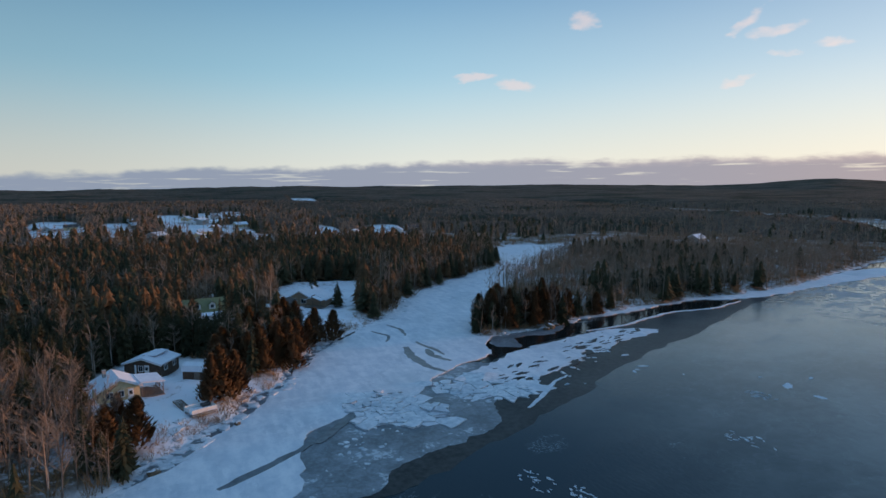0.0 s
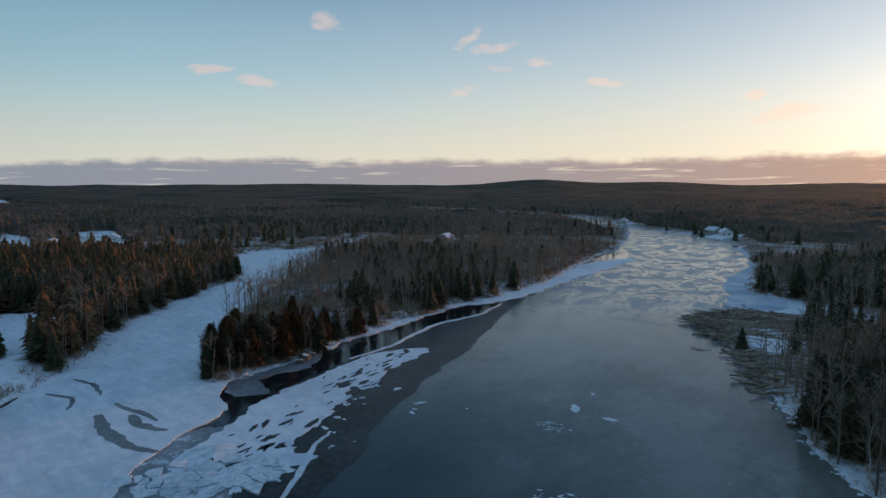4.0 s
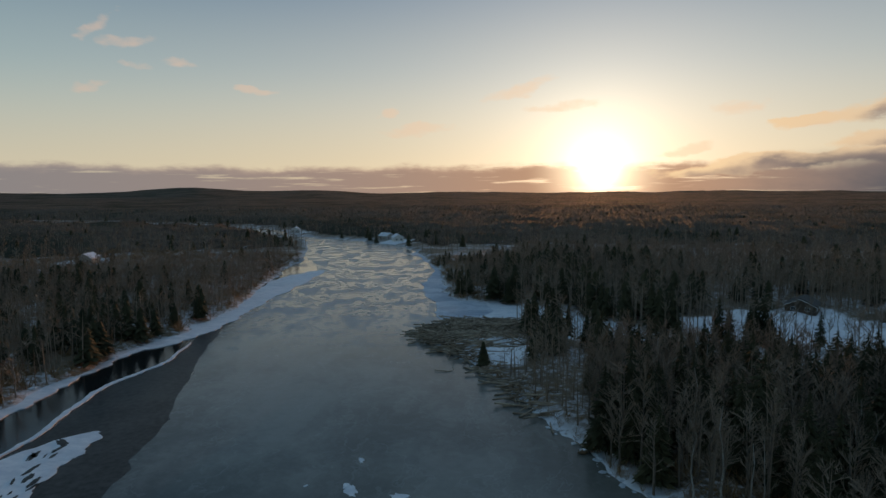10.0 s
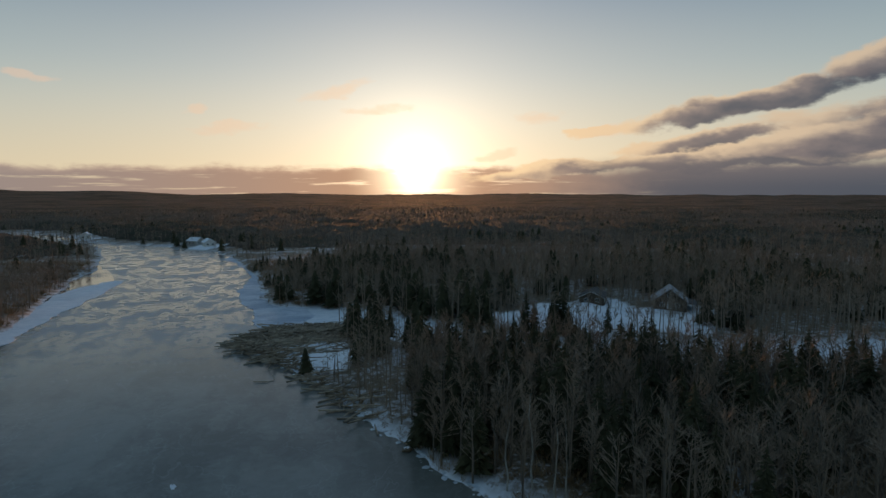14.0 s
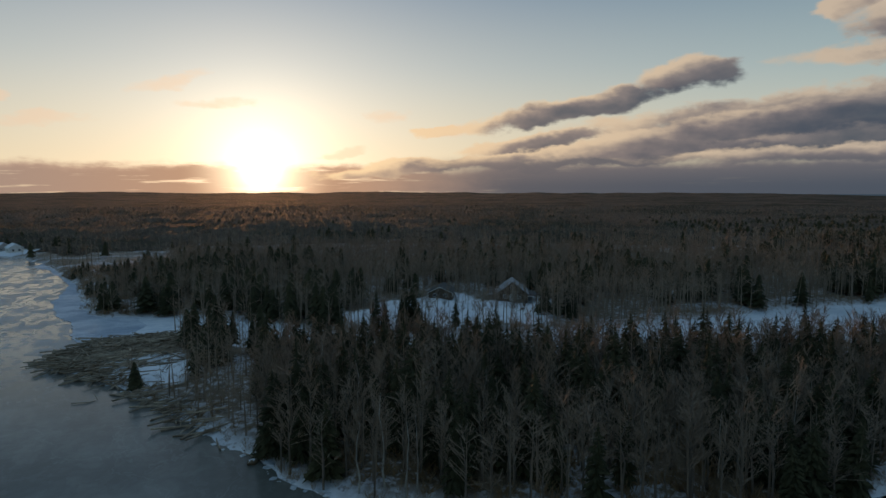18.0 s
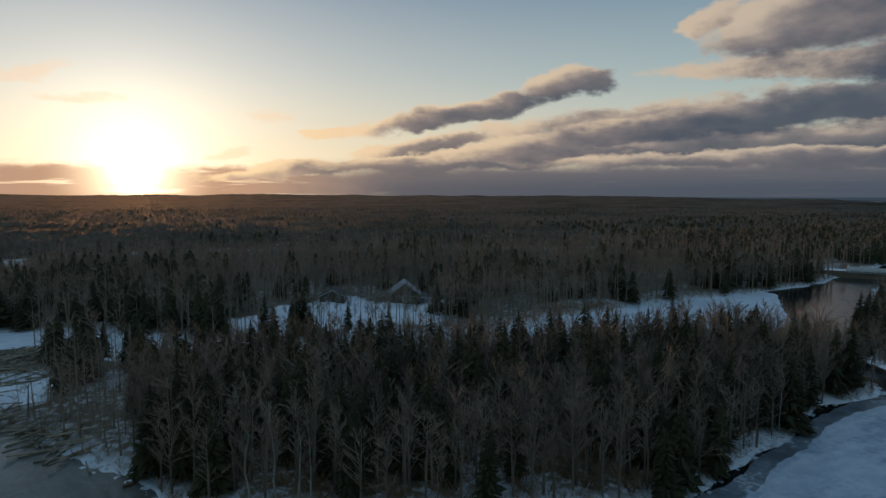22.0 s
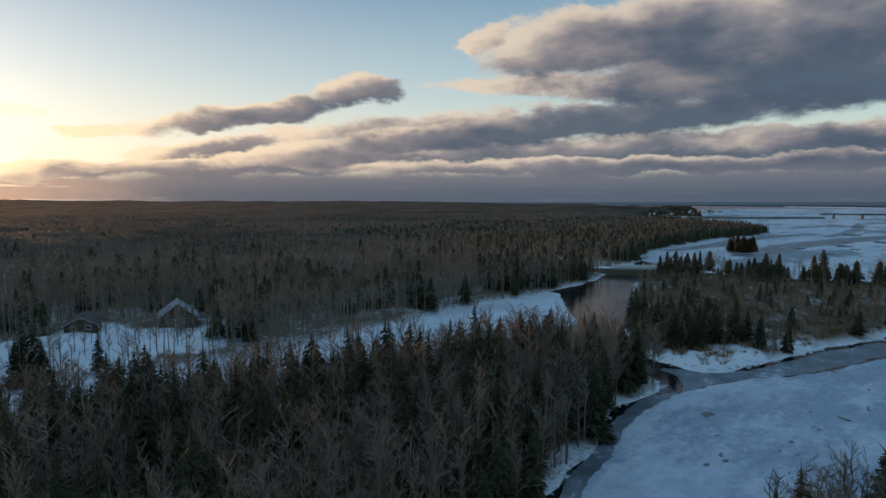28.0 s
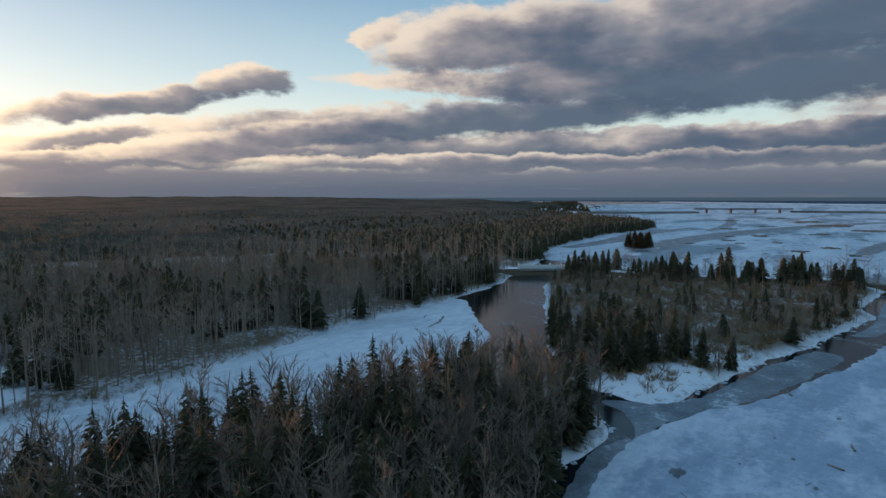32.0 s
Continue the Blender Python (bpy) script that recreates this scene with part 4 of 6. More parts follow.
CEDARS = tree_kind("cedar_tree", [cedar(r, r.uniform(7.0, 9.5), r.uniform(2.5, 3.3), 1000) for _ in range(3)], CEDAR, BARK, "dense rusty-brown cedar tree by the shore")
HARDWOODS = tree_kind("bare_tree", [bare_tree(r, r.uniform(8.0, 10.5), r.uniform(2.0, 2.7), 32, 9, 1.0) for _ in range(5)], TWIGS, BARK, "leafless grey-brown hardwood tree with fine twigs")
BIRCHES = tree_kind("birch_tree", [bare_tree(r, r.uniform(8.5, 11.0), r.uniform(1.8, 2.4), 22, 10, 1.0) for _ in range(3)], TWIGS, PALE_BARK, "leafless birch tree with a pale trunk")
USED = set()


def plant(kinds, place, size):
    k = int(rng.randint(len(kinds)))
    base = kinds[k]
    m = Matrix.LocRotScale(Vector(place), Euler((rng.normal(0, 0.03), rng.normal(0, 0.03), rng.uniform(0, 6.28))), None)
    if base not in USED:
        USED.add(base)
        base.matrix_basis = m @ Matrix.Diagonal((size, size, size, 1))
        return base
    ob = copy_thing(base, m)
    ob.scale = (size, size, size)
    return ob


for x, y, size in ((-66, -25, 1.25), (-68, -23, 1.05), (-64, -27, 0.95), (-83, -18, 1.1), (-86, -14, 1.15), (-84, -11, 1.0), (-80, -17, 0.9), (-101, -4, 1.1), (-104, 1, 1.0), (-98, -6, 0.9), (-48, -40, 0.9), (-50, -37, 0.95), (-52, -39, 0.8),
                   (-88, -12, 1.05), (-93, -9, 1.1), (-102, 39, 1.0), (-103, 44, 0.95), (-104, 51, 1.0), (-106, 57, 0.9)):
    back = 4.0 if y < 10 else 0.0                      # behind the open grassy bank
    plant(CEDARS, (x - 0.5 * back, y - back, float(grid_at(GZ, np.array([x - 0.5 * back]), np.array([y - back]))[0])), size)
# spruces that stand out along the east road, by the bridge, on the marsh isle and at the tip of the spit
for x, y, size in ((304, 77, 0.95), (323, 89, 0.9), (330, 101, 0.9), (313, 108, 1.0), (293, 38, 1.0), (288, 36, 0.85), (284, 40, 1.1), (276, 37, 0.9), (262, 37, 0.8), (298, 34, 0.95), (253, 33.5, 0.55),
                   (321, 105, 1.15), (308, 112, 0.75), (446, 162, 1.0), (450, 158, 0.95), (454, 164, 1.1), (458, 160, 1.05), (462, 157, 1.0), (464, 163, 0.9), (452, 168, 0.85), (459, 167, 0.95), (466, 156, 0.85), (448, 166, 0.9), (456, 155, 0.9)):
    plant(SPRUCES, (x, y, float(grid_at(GZ, np.array([x]), np.array([y]))[0]) - 0.1), size)
r = np.random.RandomState(61)
for k in range(34):
    a, q = r.uniform(0, 6.28), 11.5 * r.uniform() ** 0.5
    x, y = 455 + 1.1 * q * math.cos(a), 160.5 + 0.85 * q * math.sin(a)
    plant(CEDARS if k % 3 else SPRUCES, (x, y, float(grid_at(GZ, np.array([x]), np.array([y]))[0]) - 0.1), r.uniform(0.85, 1.2))
for x, y, size in ((-143, 5, 1.0), (-163, 1, 1.15)):
    plant(SPRUCES, (x, y, float(grid_at(GZ, np.array([x]), np.array([y]))[0]) - 0.1), size)
for x, y, size in ((-97.2, 36.5, 0.85), (-99, 41, 0.7), (-97.5, 39, 0.6)):
    plant(BIRCHES, (x, y, float(grid_at(GZ, np.array([x]), np.array([y]))[0]) - 0.1), size)
# thin trunks and a few dark spruces standing free in the snowy clearing
r = np.random.RandomState(44)
for k in range(70):
    x, y = (r.uniform(12, 68), r.uniform(160, 194)) if k < 50 else (r.uniform(52, 76), r.uniform(172, 184))
    if y > 200 - 0.3 * abs(x - 40) or (x > 58 and y > 183.5):
        continue
    plant(HARDWOODS if k % 3 else BIRCHES, (x, y, float(grid_at(GZ, np.array([x]), np.array([y]))[0]) - 0.1), r.uniform(0.65, 1.0))
for x, y, size in ((17, 158, 0.95), (18.5, 160, 1.1), (20.5, 159, 1.0), (24.5, 158, 1.15), (26, 160.5, 1.25), (28, 161, 1.2), (29.5, 159, 1.0), (39, 156, 0.9), (71, 160, 1.1), (74, 156, 1.0), (70, 166, 1.2), (76, 163, 1.1)):
    plant(SPRUCES, (x, y, float(grid_at(GZ, np.array([x]), np.array([y]))[0]) - 0.1), size)
near_places, near_depth = stand(-112, 172, -86, 122, 2.6, 0.9)
keep = is_near(near_places[:, 0], near_places[:, 1])
near_places, near_depth = near_places[keep], near_depth[keep]
order = rng.permutation(len(near_places))
near_places, near_depth = near_places[order], near_depth[order]
share = conifer_share(near_places[:, 0], near_places[:, 1])
MANY = {"spruce": 260, "cedar": 120, "bare": 290, "birch": 110}
REST = {"spruce": [], "cedar": [], "bare": [], "birch": []}
STOCK = {"spruce": SPRUCES, "cedar": CEDARS, "bare": HARDWOODS, "birch": BIRCHES}
for p, d, f in zip(near_places, near_depth, share):
    u = rng.uniform()
    if p[0] < -44 and p[1] < 10 and d < 4.5 and p[1] > -46 and u > 0.12:    # open grassy bank
        continue
    if p[0] < -55 and p[1] < 10:                       # west shore
        kind = "cedar" if (d < 14 and u < 0.45) else "spruce" if u < 0.8 else "bare" if u < 0.9 else "birch"
    elif p[0] < -90:                                   # tip of the spit
        kind = "cedar" if u < 0.25 else "spruce" if u < 0.5 else "bare" if u < 0.8 else "birch"
    elif p[0] > 124:
        kind = "spruce" if u < 0.2 else "bare" if u < 0.95 else "birch"
    else:
        kind = "spruce" if u < 0.08 + 0.45 * f else "bare" if u < 0.93 else "birch"
    size = rng.uniform(0.82, 1.22) * (0.85 if d < 4 else 1.0)
    if -12 < p[0] < 124 and p[1] > 40:
        size = rng.uniform(1.0, 1.38) * (1.12 if p[1] > 82 else 1.0)
    if p[0] > 124 and kind != "spruce":
        size *= 0.8
    if p[0] > -76 and p[0] < -36 and p[1] < -47:      # tall hardwood next to the flight's start
        kind, size = ("bare" if u < 0.62 else "birch" if u < 0.9 else "spruce"), rng.uniform(0.95, 1.3)
    if MANY[kind] > 0:
        MANY[kind] -= 1
        plant(STOCK[kind], p, size)
    else:
        REST[kind].append((*p, size))

def soup_of(me):
    v, f = np.zeros(len(me.vertices) * 3), np.zeros(len(me.polygons) * 3, int)
    me.vertices.foreach_get("co", v)
    me.loops.foreach_get("vertex_index", f)
    return v.reshape(-1, 3), f.reshape(-1, 3)


# the wood behind, joined
r = np.random.RandomState(5)
MID_SPRUCE = [small_spruce(r, r.uniform(7.5, 10), r.uniform(2.1, 3.0), 10, 6).arrays() for _ in range(5)]
MID_BARE = [small_bare(r, r.uniform(8.5, 11), r.uniform(2.2, 3.0), 13, 0.04, 6).arrays() for _ in range(6)]
FAR_SPRUCE = [small_spruce(r, r.uniform(6.5, 9), r.uniform(2.8, 3.8), 4, 4).arrays() for _ in range(4)]
FAR_BARE = [small_bare(r, r.uniform(8.5, 11), r.uniform(2.8, 3.6), 6, 0.17, 1).arrays() for _ in range(5)]


def wood(x0, x1, y0, y1, gap, near, far, spruces, bares, label):
    places, depth = stand(x0, x1, y0, y1, gap, 1.5)
    dist = np.hypot(places[:, 0], places[:, 1])
    keep = (dist >= near) & (dist < far) & ~is_near(places[:, 0], places[:, 1]) & in_view(places[:, 0], places[:, 1])
    thin = (places[:, 0] > 124) & (places[:, 0] < 330) & (places[:, 1] < 146) & (places[:, 1] > 0)
    keep &= ~(thin & (waves(places[:, 0], places[:, 1], 26, 77) + rng.uniform(-0.6, 0.6, len(places)) > 0.45) & (road_gap(places[:, 0], places[:, 1]) > 15))
    places = places[keep]
    share = conifer_share(places[:, 0], places[:, 1])
    u = rng.uniform(size=len(places))
    size = rng.uniform(0.7, 1.15, len(places))
    east = (places[:, 0] > 124) & (places[:, 0] < 330) & (places[:, 1] < 150) & (places[:, 1] > 0)
    along_road = (road_gap(places[:, 0], places[:, 1]) < 19) & (places[:, 0] > 278)
    share = np.where(east, np.where(along_road, 0.12 + 0.6 * (waves(places[:, 0], places[:, 1], 30, 71) > 0.0), 0.1), share)
    share = np.where(dist[keep] > 330, share * 0.32, share)
    isle = (places[:, 0] > 460) & (places[:, 0] < 570) & (places[:, 1] < 205) & (places[:, 1] > 155)
    share = np.where(isle, 0.95, share)
    low = np.where(places[:, 0] > 215, 0.66, 0.8)
    size = np.where(east & ~along_road, size * low * rng.uniform(0.75, 1.1, len(size)), np.where(east, size * rng.uniform(0.75, 1.5, len(size)), size))
    size = np.where((places[:, 0] > -48) & (places[:, 0] < 330) & (places[:, 1] > 146) & (places[:, 1] < 345), size * 1.3, size)
    size = np.where((places[:, 0] > -92) & (places[:, 0] < -63) & (places[:, 1] > 195), size * 0.62, size)     # kept low so the low sun reaches the west bank and ice
    coast = (places[:, 0] > 330) & (places[:, 0] < 1100) & (places[:, 1] > 170) & (places[:, 1] < 520)
    share, size = np.where(coast, 0.55, share), np.where(coast, size * 1.1, size)
    size = np.where((places[:, 0] < -60) & (places[:, 1] < 70), size * 1.2, size)
    con = u < share
    rust = (rng.uniform(size=len(places)) < 0.6) & (places[:, 0] < -60) & (places[:, 1] < 0.35 * -places[:, 0] + 10)
    scattered(spruces, rng.randint(len(spruces), size=int((con & rust).sum())), places[con & rust], size[con & rust], "larch_wood", CEDAR, f"{label} rusty brown larch and cedar wood")
    rest = ~con
    con &= ~rust
    scattered(spruces, rng.randint(len(spruces), size=int(con.sum())), places[con], size[con], "conifer_wood", NEEDLES, f"{label} dark spruce wood")
    scattered(bares, rng.randint(len(bares), size=int(rest.sum())), places[rest], size[rest], "hardwood_wood", TWIGS, f"{label} leafless brown hardwood wood")
    print("wood", label, len(places))


for kind, rest in REST.items():
    rest = np.array(rest).reshape(-1, 4)
    for part_name, mat in (("crown", {"spruce": NEEDLES, "cedar": CEDAR}.get(kind, TWIGS)), ("trunk", PALE_BARK if kind == "birch" else BARK)):
        picks = np.arange(len(rest)) % len(STOCK[kind])
        meshes = [next(o for o in base.children if o.name.startswith(part_name)).data for base in STOCK[kind]]
        kinds = [soup_of(me) for me in meshes]
        if kind in ("bare", "birch") and part_name == "crown":
            kinds = [small_bare(np.random.RandomState(50 + i), 9.0 + 0.3 * i, 2.7, 24, 0.036, 7).arrays() for i in range(len(meshes))]
        state = rng.get_state()
        rng.seed(17 + len(kind))
        scattered(kinds, picks, rest[:, :3], rest[:, 3], f"{kind}_{part_name}s", mat, f"{kind} trees filling the riverside wood")
        rng.set_state(state)
wood(-340, 340, -200, 340, 3.0, 0, 330, MID_SPRUCE, MID_BARE, "dense")
wood(325, 800, 170, 345, 4.2, 330, 900, FAR_SPRUCE, FAR_BARE, "estuary side")
wood(-1250, 1250, -500, 1250, 8.2, 330, 1200, FAR_SPRUCE, FAR_BARE, "distant")

pts = np.c_[rng.uniform(0, 1, 900), rng.uniform(-1, 1, 900)]
pts = np.c_[1250 + 2000 * pts[:, 0], 560 + 830 * pts[:, 0] + 70 * pts[:, 1]]
pts = pts[waves(pts[:, 0], pts[:, 1], 260, 91) > -0.2]
scattered(FAR_SPRUCE, rng.randint(len(FAR_SPRUCE), size=len(pts)), np.c_[pts, grid_at(GZ, pts[:, 0], pts[:, 1])], rng.uniform(0.9, 1.7, len(pts)), "coast_trees", NEEDLES, "dark line of trees on the far coast")

# the closed canopy far off: one uneven sheet over the ground
cz = GZ + 7.5 + 1.6 * waves(GX, GY, 60, 31) + rng.uniform(-1.1, 1.3, GX.shape)
dist = np.hypot(GX, GY)
mask = free_ground(GX, GY, GDEPTH, 14) & (dist > 420)
cz = cz - 2.0 * np.clip((1300 - dist) / 800, 0, 1) - 6.0 * np.clip((560 - dist) / 160, 0, 1)
deep = mask.copy()                                     # the sheet comes down to the ground at its edges
for ox, oy in ((1, 0), (-1, 0), (0, 1), (0, -1), (1, 1), (-1, -1), (1, -1), (-1, 1)):
    deep &= np.roll(mask, (ox, oy), (0, 1))
cz = np.where(deep, cz, GZ + 0.4)
cell = mask[:-1, :-1] & mask[1:, :-1] & mask[1:, 1:] & mask[:-1, 1:]
tagged(new("far_forest", grid_mesh("far_forest", xs, ys, cz, CANOPY, cell)), "brown winter forest reaching to the horizon", "forest", kind="stuff")


# ---- buildings ----
def part(name, data, parent, label=""):
    ob = new(name, data)
    ob.parent = parent
    if label:
        ob["label"] = label
    return ob


def bevelled(name, boxes, mat, bevel=0.03):
    """Boxes (centre, size) with softened edges, as one mesh."""
    bm = bmesh.new()
    for (x, y, z), (sx, sy, sz) in boxes:
        got = bmesh.ops.create_cube(bm, size=1.0, matrix=Matrix.Translation((x, y, z)) @ Matrix.Diagonal((sx, sy, sz, 1)))
        if bevel:
            edges = list({e for v in got["verts"] for e in v.link_edges})
            bmesh.ops.bevel(bm, geom=edges, offset=min(bevel, 0.3 * min(sx, sy, sz)), segments=1, affect="EDGES")
    me = bpy.data.meshes.new(name)
    bm.to_mesh(me)
    bm.free()
    me.materials.append(mat)
    return me


def prism(name, outline, y0, y1, mat):
    """An outline in x and z drawn out along y."""
    n = len(outline)
    verts = [(x, y0, z) for x, z in outline] + [(x, y1, z) for x, z in outline]
    me = bpy.data.meshes.new(name)
    me.from_pydata(verts, [], [tuple(range(n)), tuple(range(2 * n - 1, n - 1, -1))] + [(i + n, (i + 1) % n + n, (i + 1) % n, i) for i in range(n)])
    me.materials.append(mat)
    bm = bmesh.new()
    bm.from_mesh(me)
    bmesh.ops.recalc_face_normals(bm, faces=bm.faces)
    bm.to_mesh(me)
    bm.free()
    return me


def planks(name, a, d, width):
    """Painted board cladding: courses with a shadow line, and weathering."""
    def build(c, b, g):
        p = g.outputs["Position"]
        xyz = c.tree.nodes.new("ShaderNodeSeparateXYZ")
        c.put(xyz.inputs[0], p)
        course = c.math("FRACT", c.mul(xyz.outputs[2], 1.0 / width))
        n = c.noise(p, 1.3, 5.0, 0.6)
        c.put(b.inputs["Base Color"], c.mix(c.step(n, 0.3, 0.7), a, d))
        b.inputs["Roughness"].default_value = 0.75
        bump(c, b, c.step(course, 0.0, 0.12), 0.5, 0.02)
    return material(name, build)


def build_glass(c, b, g):
    b.inputs["Base Color"].default_value = (0.02, 0.025, 0.03, 1)
    b.inputs["Roughness"].default_value = 0.06
    n = c.noise(g.outputs["Position"], 1.5, 2.0)
    bump(c, b, n, 0.05, 0.02)


RUST_ROOF = mottled("rusty_shingles", (0.12, 0.06, 0.04), (0.22, 0.12, 0.08), 1.5, 0.85, 0.02)
GLASS = material("window_glass", build_glass)
BROWN_BOARDS = planks("brown_boards", (0.07, 0.045, 0.028), (0.12, 0.075, 0.045), 0.18)
CREAM_BOARDS = planks("cream_boards", (0.55, 0.42, 0.22), (0.66, 0.52, 0.3), 0.15)
WHITE_BOARDS = planks("white_boards", (0.6, 0.58, 0.54), (0.74, 0.72, 0.68), 0.14)
GREY_BOARDS = planks("grey_boards", (0.3, 0.29, 0.27), (0.42, 0.4, 0.37), 0.14)
TAN_BOARDS = planks("tan_boards", (0.28, 0.2, 0.13), (0.38, 0.27, 0.18), 0.16)
ROOF_SNOW = mottled("roof_snow", (0.72, 0.76, 0.82), (0.6, 0.65, 0.73), 0.9, 0.7, 0.03)
DUSTED_ROOF = mottled("snow_dusted_roof", (0.14, 0.125, 0.115), (0.42, 0.44, 0.48), 0.7, 0.85, 0.02)
GREEN_ROOF = mottled("green_metal_roof", (0.10, 0.12, 0.05), (0.2, 0.19, 0.08), 1.0, 0.5, 0.01, stretch=(3, 3, 0.3))
DARK_ROOF = mottled("dark_shingles", (0.05, 0.045, 0.045), (0.1, 0.09, 0.085), 4.0, 0.9, 0.02)
WHITE_PAINT = mottled("white_trim", (0.72, 0.72, 0.7), (0.8, 0.8, 0.78), 2.0, 0.5, 0.003)
GREY_WOOD = mottled("weathered_wood", (0.12, 0.1, 0.08), (0.25, 0.21, 0.17), 2.2, 0.85, 0.02, stretch=(1, 1, 3))
DRIFT = mottled("driftwood", (0.13, 0.095, 0.065), (0.46, 0.37, 0.28), 0.7, 0.85, 0.02)
CONCRETE = mottled("bridge_concrete", (0.26, 0.26, 0.25), (0.4, 0.4, 0.39), 1.2, 0.85, 0.02)


def at_ground(x, y):
    return float(grid_at(GZ, np.array([x]), np.array([y]))[0])


def thing_at(name, x, y, turn, label, category, group="", z=None):
    base = new(name)
    base.matrix_basis = pose(x, y, at_ground(x, y) if z is None else z, 0, 0, turn)
    return tagged(base, label, category, group)


def add_window(base, x, y, z, w, h, facing=-1, axis="y"):
    """Frame with a pane set back in it, on a wall that faces along an axis."""
    t = 0.08
    frame_boxes = [((0, 0, h / 2 + t / 2), (w + 2 * t, 0.1, t)), ((0, 0, -h / 2 - t / 2), (w + 2 * t, 0.16, t)), ((-w / 2 - t / 2, 0, 0), (t, 0.1, h)), ((w / 2 + t / 2, 0, 0), (t, 0.1, h)), ((0, 0, 0), (0.05, 0.07, h))]
    me = bevelled("window", frame_boxes, WHITE_PAINT, 0.01)
    ob = part("window", me, base, "white-framed window")
    ob.matrix_basis = Matrix.Translation((x, y, z)) @ (Matrix.Rotation(radians(90), 4, "Z") if axis == "x" else Matrix())
    part("pane", bevelled("pane", [((0, 0.02, 0), (w, 0.03, h))], GLASS, 0), ob)
    return ob


def gable_house(name, x, y, turn, w, d, wall, rise, walls, roof, label, group="", doors=(), windows=(), side_windows=(), chimney=None, over=0.4, z=None, trim=None):
    """A house whose ridge runs along local y, with its gable front towards local -y."""
    base = thing_at(name, x, y, turn, label, "house", group, z)
    front = [(-w / 2, -0.5), (w / 2, -0.5), (w / 2, wall), (0, wall + rise), (-w / 2, wall)]
    part("wall", prism("wall", front, -d / 2, d / 2, walls), base)
    k = rise / (w / 2)
    for side in (-1, 1):
        eave = (side * (w / 2 + over), wall - over * k)
        outline = [(0, wall + rise + 0.02), eave, (eave[0], eave[1] + 0.24), (0, wall + rise + 0.28)]
        part("roof", prism("roof", outline, -d / 2 - over, d / 2 + over, roof), base)
        part("fascia", prism("fascia", [(0, wall + rise - 0.13), (eave[0], eave[1] - 0.15), (eave[0], eave[1] - 0.005), (0, wall + rise + 0.015)], -d / 2 - over - 0.02, -d / 2 - over + 0.04, trim or WHITE_PAINT), base)
    for dx, dz_h, dw in doors:
        ob = part("door", bevelled("door", [((dx, -d / 2 - 0.04, dz_h / 2 + 0.1), (dw, 0.07, dz_h))], WHITE_PAINT, 0.02), base, "white door")
        part("pane", bevelled("pane", [((dx, -d / 2 - 0.085, dz_h * 0.72), (dw * 0.55, 0.02, dz_h * 0.3))], GLASS, 0), ob)
    for wx, wz, ww, wh in windows:
        add_window(base, wx, -d / 2 - 0.03, wz, ww, wh)
    for side, wy, wz, ww, wh in side_windows:
        add_window(base, side * (w / 2 + 0.03), wy, wz, ww, wh, axis="x")
    if chimney:
        cx, cy, ch = chimney
        part("chimney", bevelled("chimney", [((cx, cy, wall + rise + ch / 2 - 0.4), (0.55, 0.55, ch)), ((cx, cy, wall + rise + ch - 0.4), (0.7, 0.7, 0.12))], CONCRETE, 0.03), base)
    return base


# brown cottage with a raised ridge, set in the clearing; its gable looks out over the river
brown = gable_house("cottage", -89, -42, 64, 7.4, 6.6, 2.35, 1.05, BROWN_BOARDS, ROOF_SNOW, "dark brown cottage with a snow-covered low roof", doors=[(0.9, 2.05, 0.95)],
                    windows=[(-0.35, 1.45, 0.85, 1.05)], side_windows=[(1, -1.5, 1.4, 1.1, 0.9), (1, 1.6, 1.4, 1.1, 0.9)])
part("ridge_cap", bevelled("ridge_cap", [((0.5, 0.6, 3.62), (2.8, 4.6, 0.22))], ROOF_SNOW, 0.08), brown)
part("step", bevelled("step", [((0.9, -3.95, -0.05), (1.8, 1.1, 0.3)), ((0.9, -4.65, -0.15), (1.8, 0.5, 0.2))], GREY_WOOD, 0.03), brown, "wooden door steps")
part("screen", bevelled("screen", [((-1.35, -3.42, 1.2), (0.35, 0.12, 2.0))], WHITE_PAINT, 0.02), brown, "white board beside the window")

# shed with a gambrel roof
shed = thing_at("shed", -81.5, -33.5, 64, "small brown shed with a snowy gambrel roof", "shed")
part("wall", bevelled("wall", [((0, 0, 0.9), (4.2, 3.2, 2.2))], BROWN_BOARDS, 0.03), shed)
gambrel = [(-1.85, 1.9), (1.85, 1.9), (1.3, 2.9), (0, 3.35), (-1.3, 2.9)]
roof = part("roof", prism("roof", gambrel, -2.3, 2.3, ROOF_SNOW), shed)
roof.matrix_basis = Matrix.Rotation(radians(90), 4, "Z")
part("door", bevelled("door", [((0.8, -1.64, 0.95), (1.2, 0.06, 1.8))], GREY_WOOD, 0.02), shed)

# cream cottage whose open porch catches the low sun
cream = gable_house("cottage", -75, -46.5, 108, 6.4, 6.5, 2.5, 1.5, CREAM_BOARDS, ROOF_SNOW, "cream cottage with a snowy roof and an open porch", windows=[(-1.6, 1.5, 1.0, 1.0), (0.2, 1.5, 0.8, 1.0)],
                    side_windows=[(1, 0.6, 1.5, 1.2, 1.0)], doors=[(1.7, 2.05, 0.9)], chimney=(-1.5, 1.5, 1.2))
part("porch_roof", prism("porch_roof", [(3.2, 2.75), (7.2, 2.35), (7.2, 2.58), (3.2, 3.0)], -3.6, 2.4, ROOF_SNOW), cream)
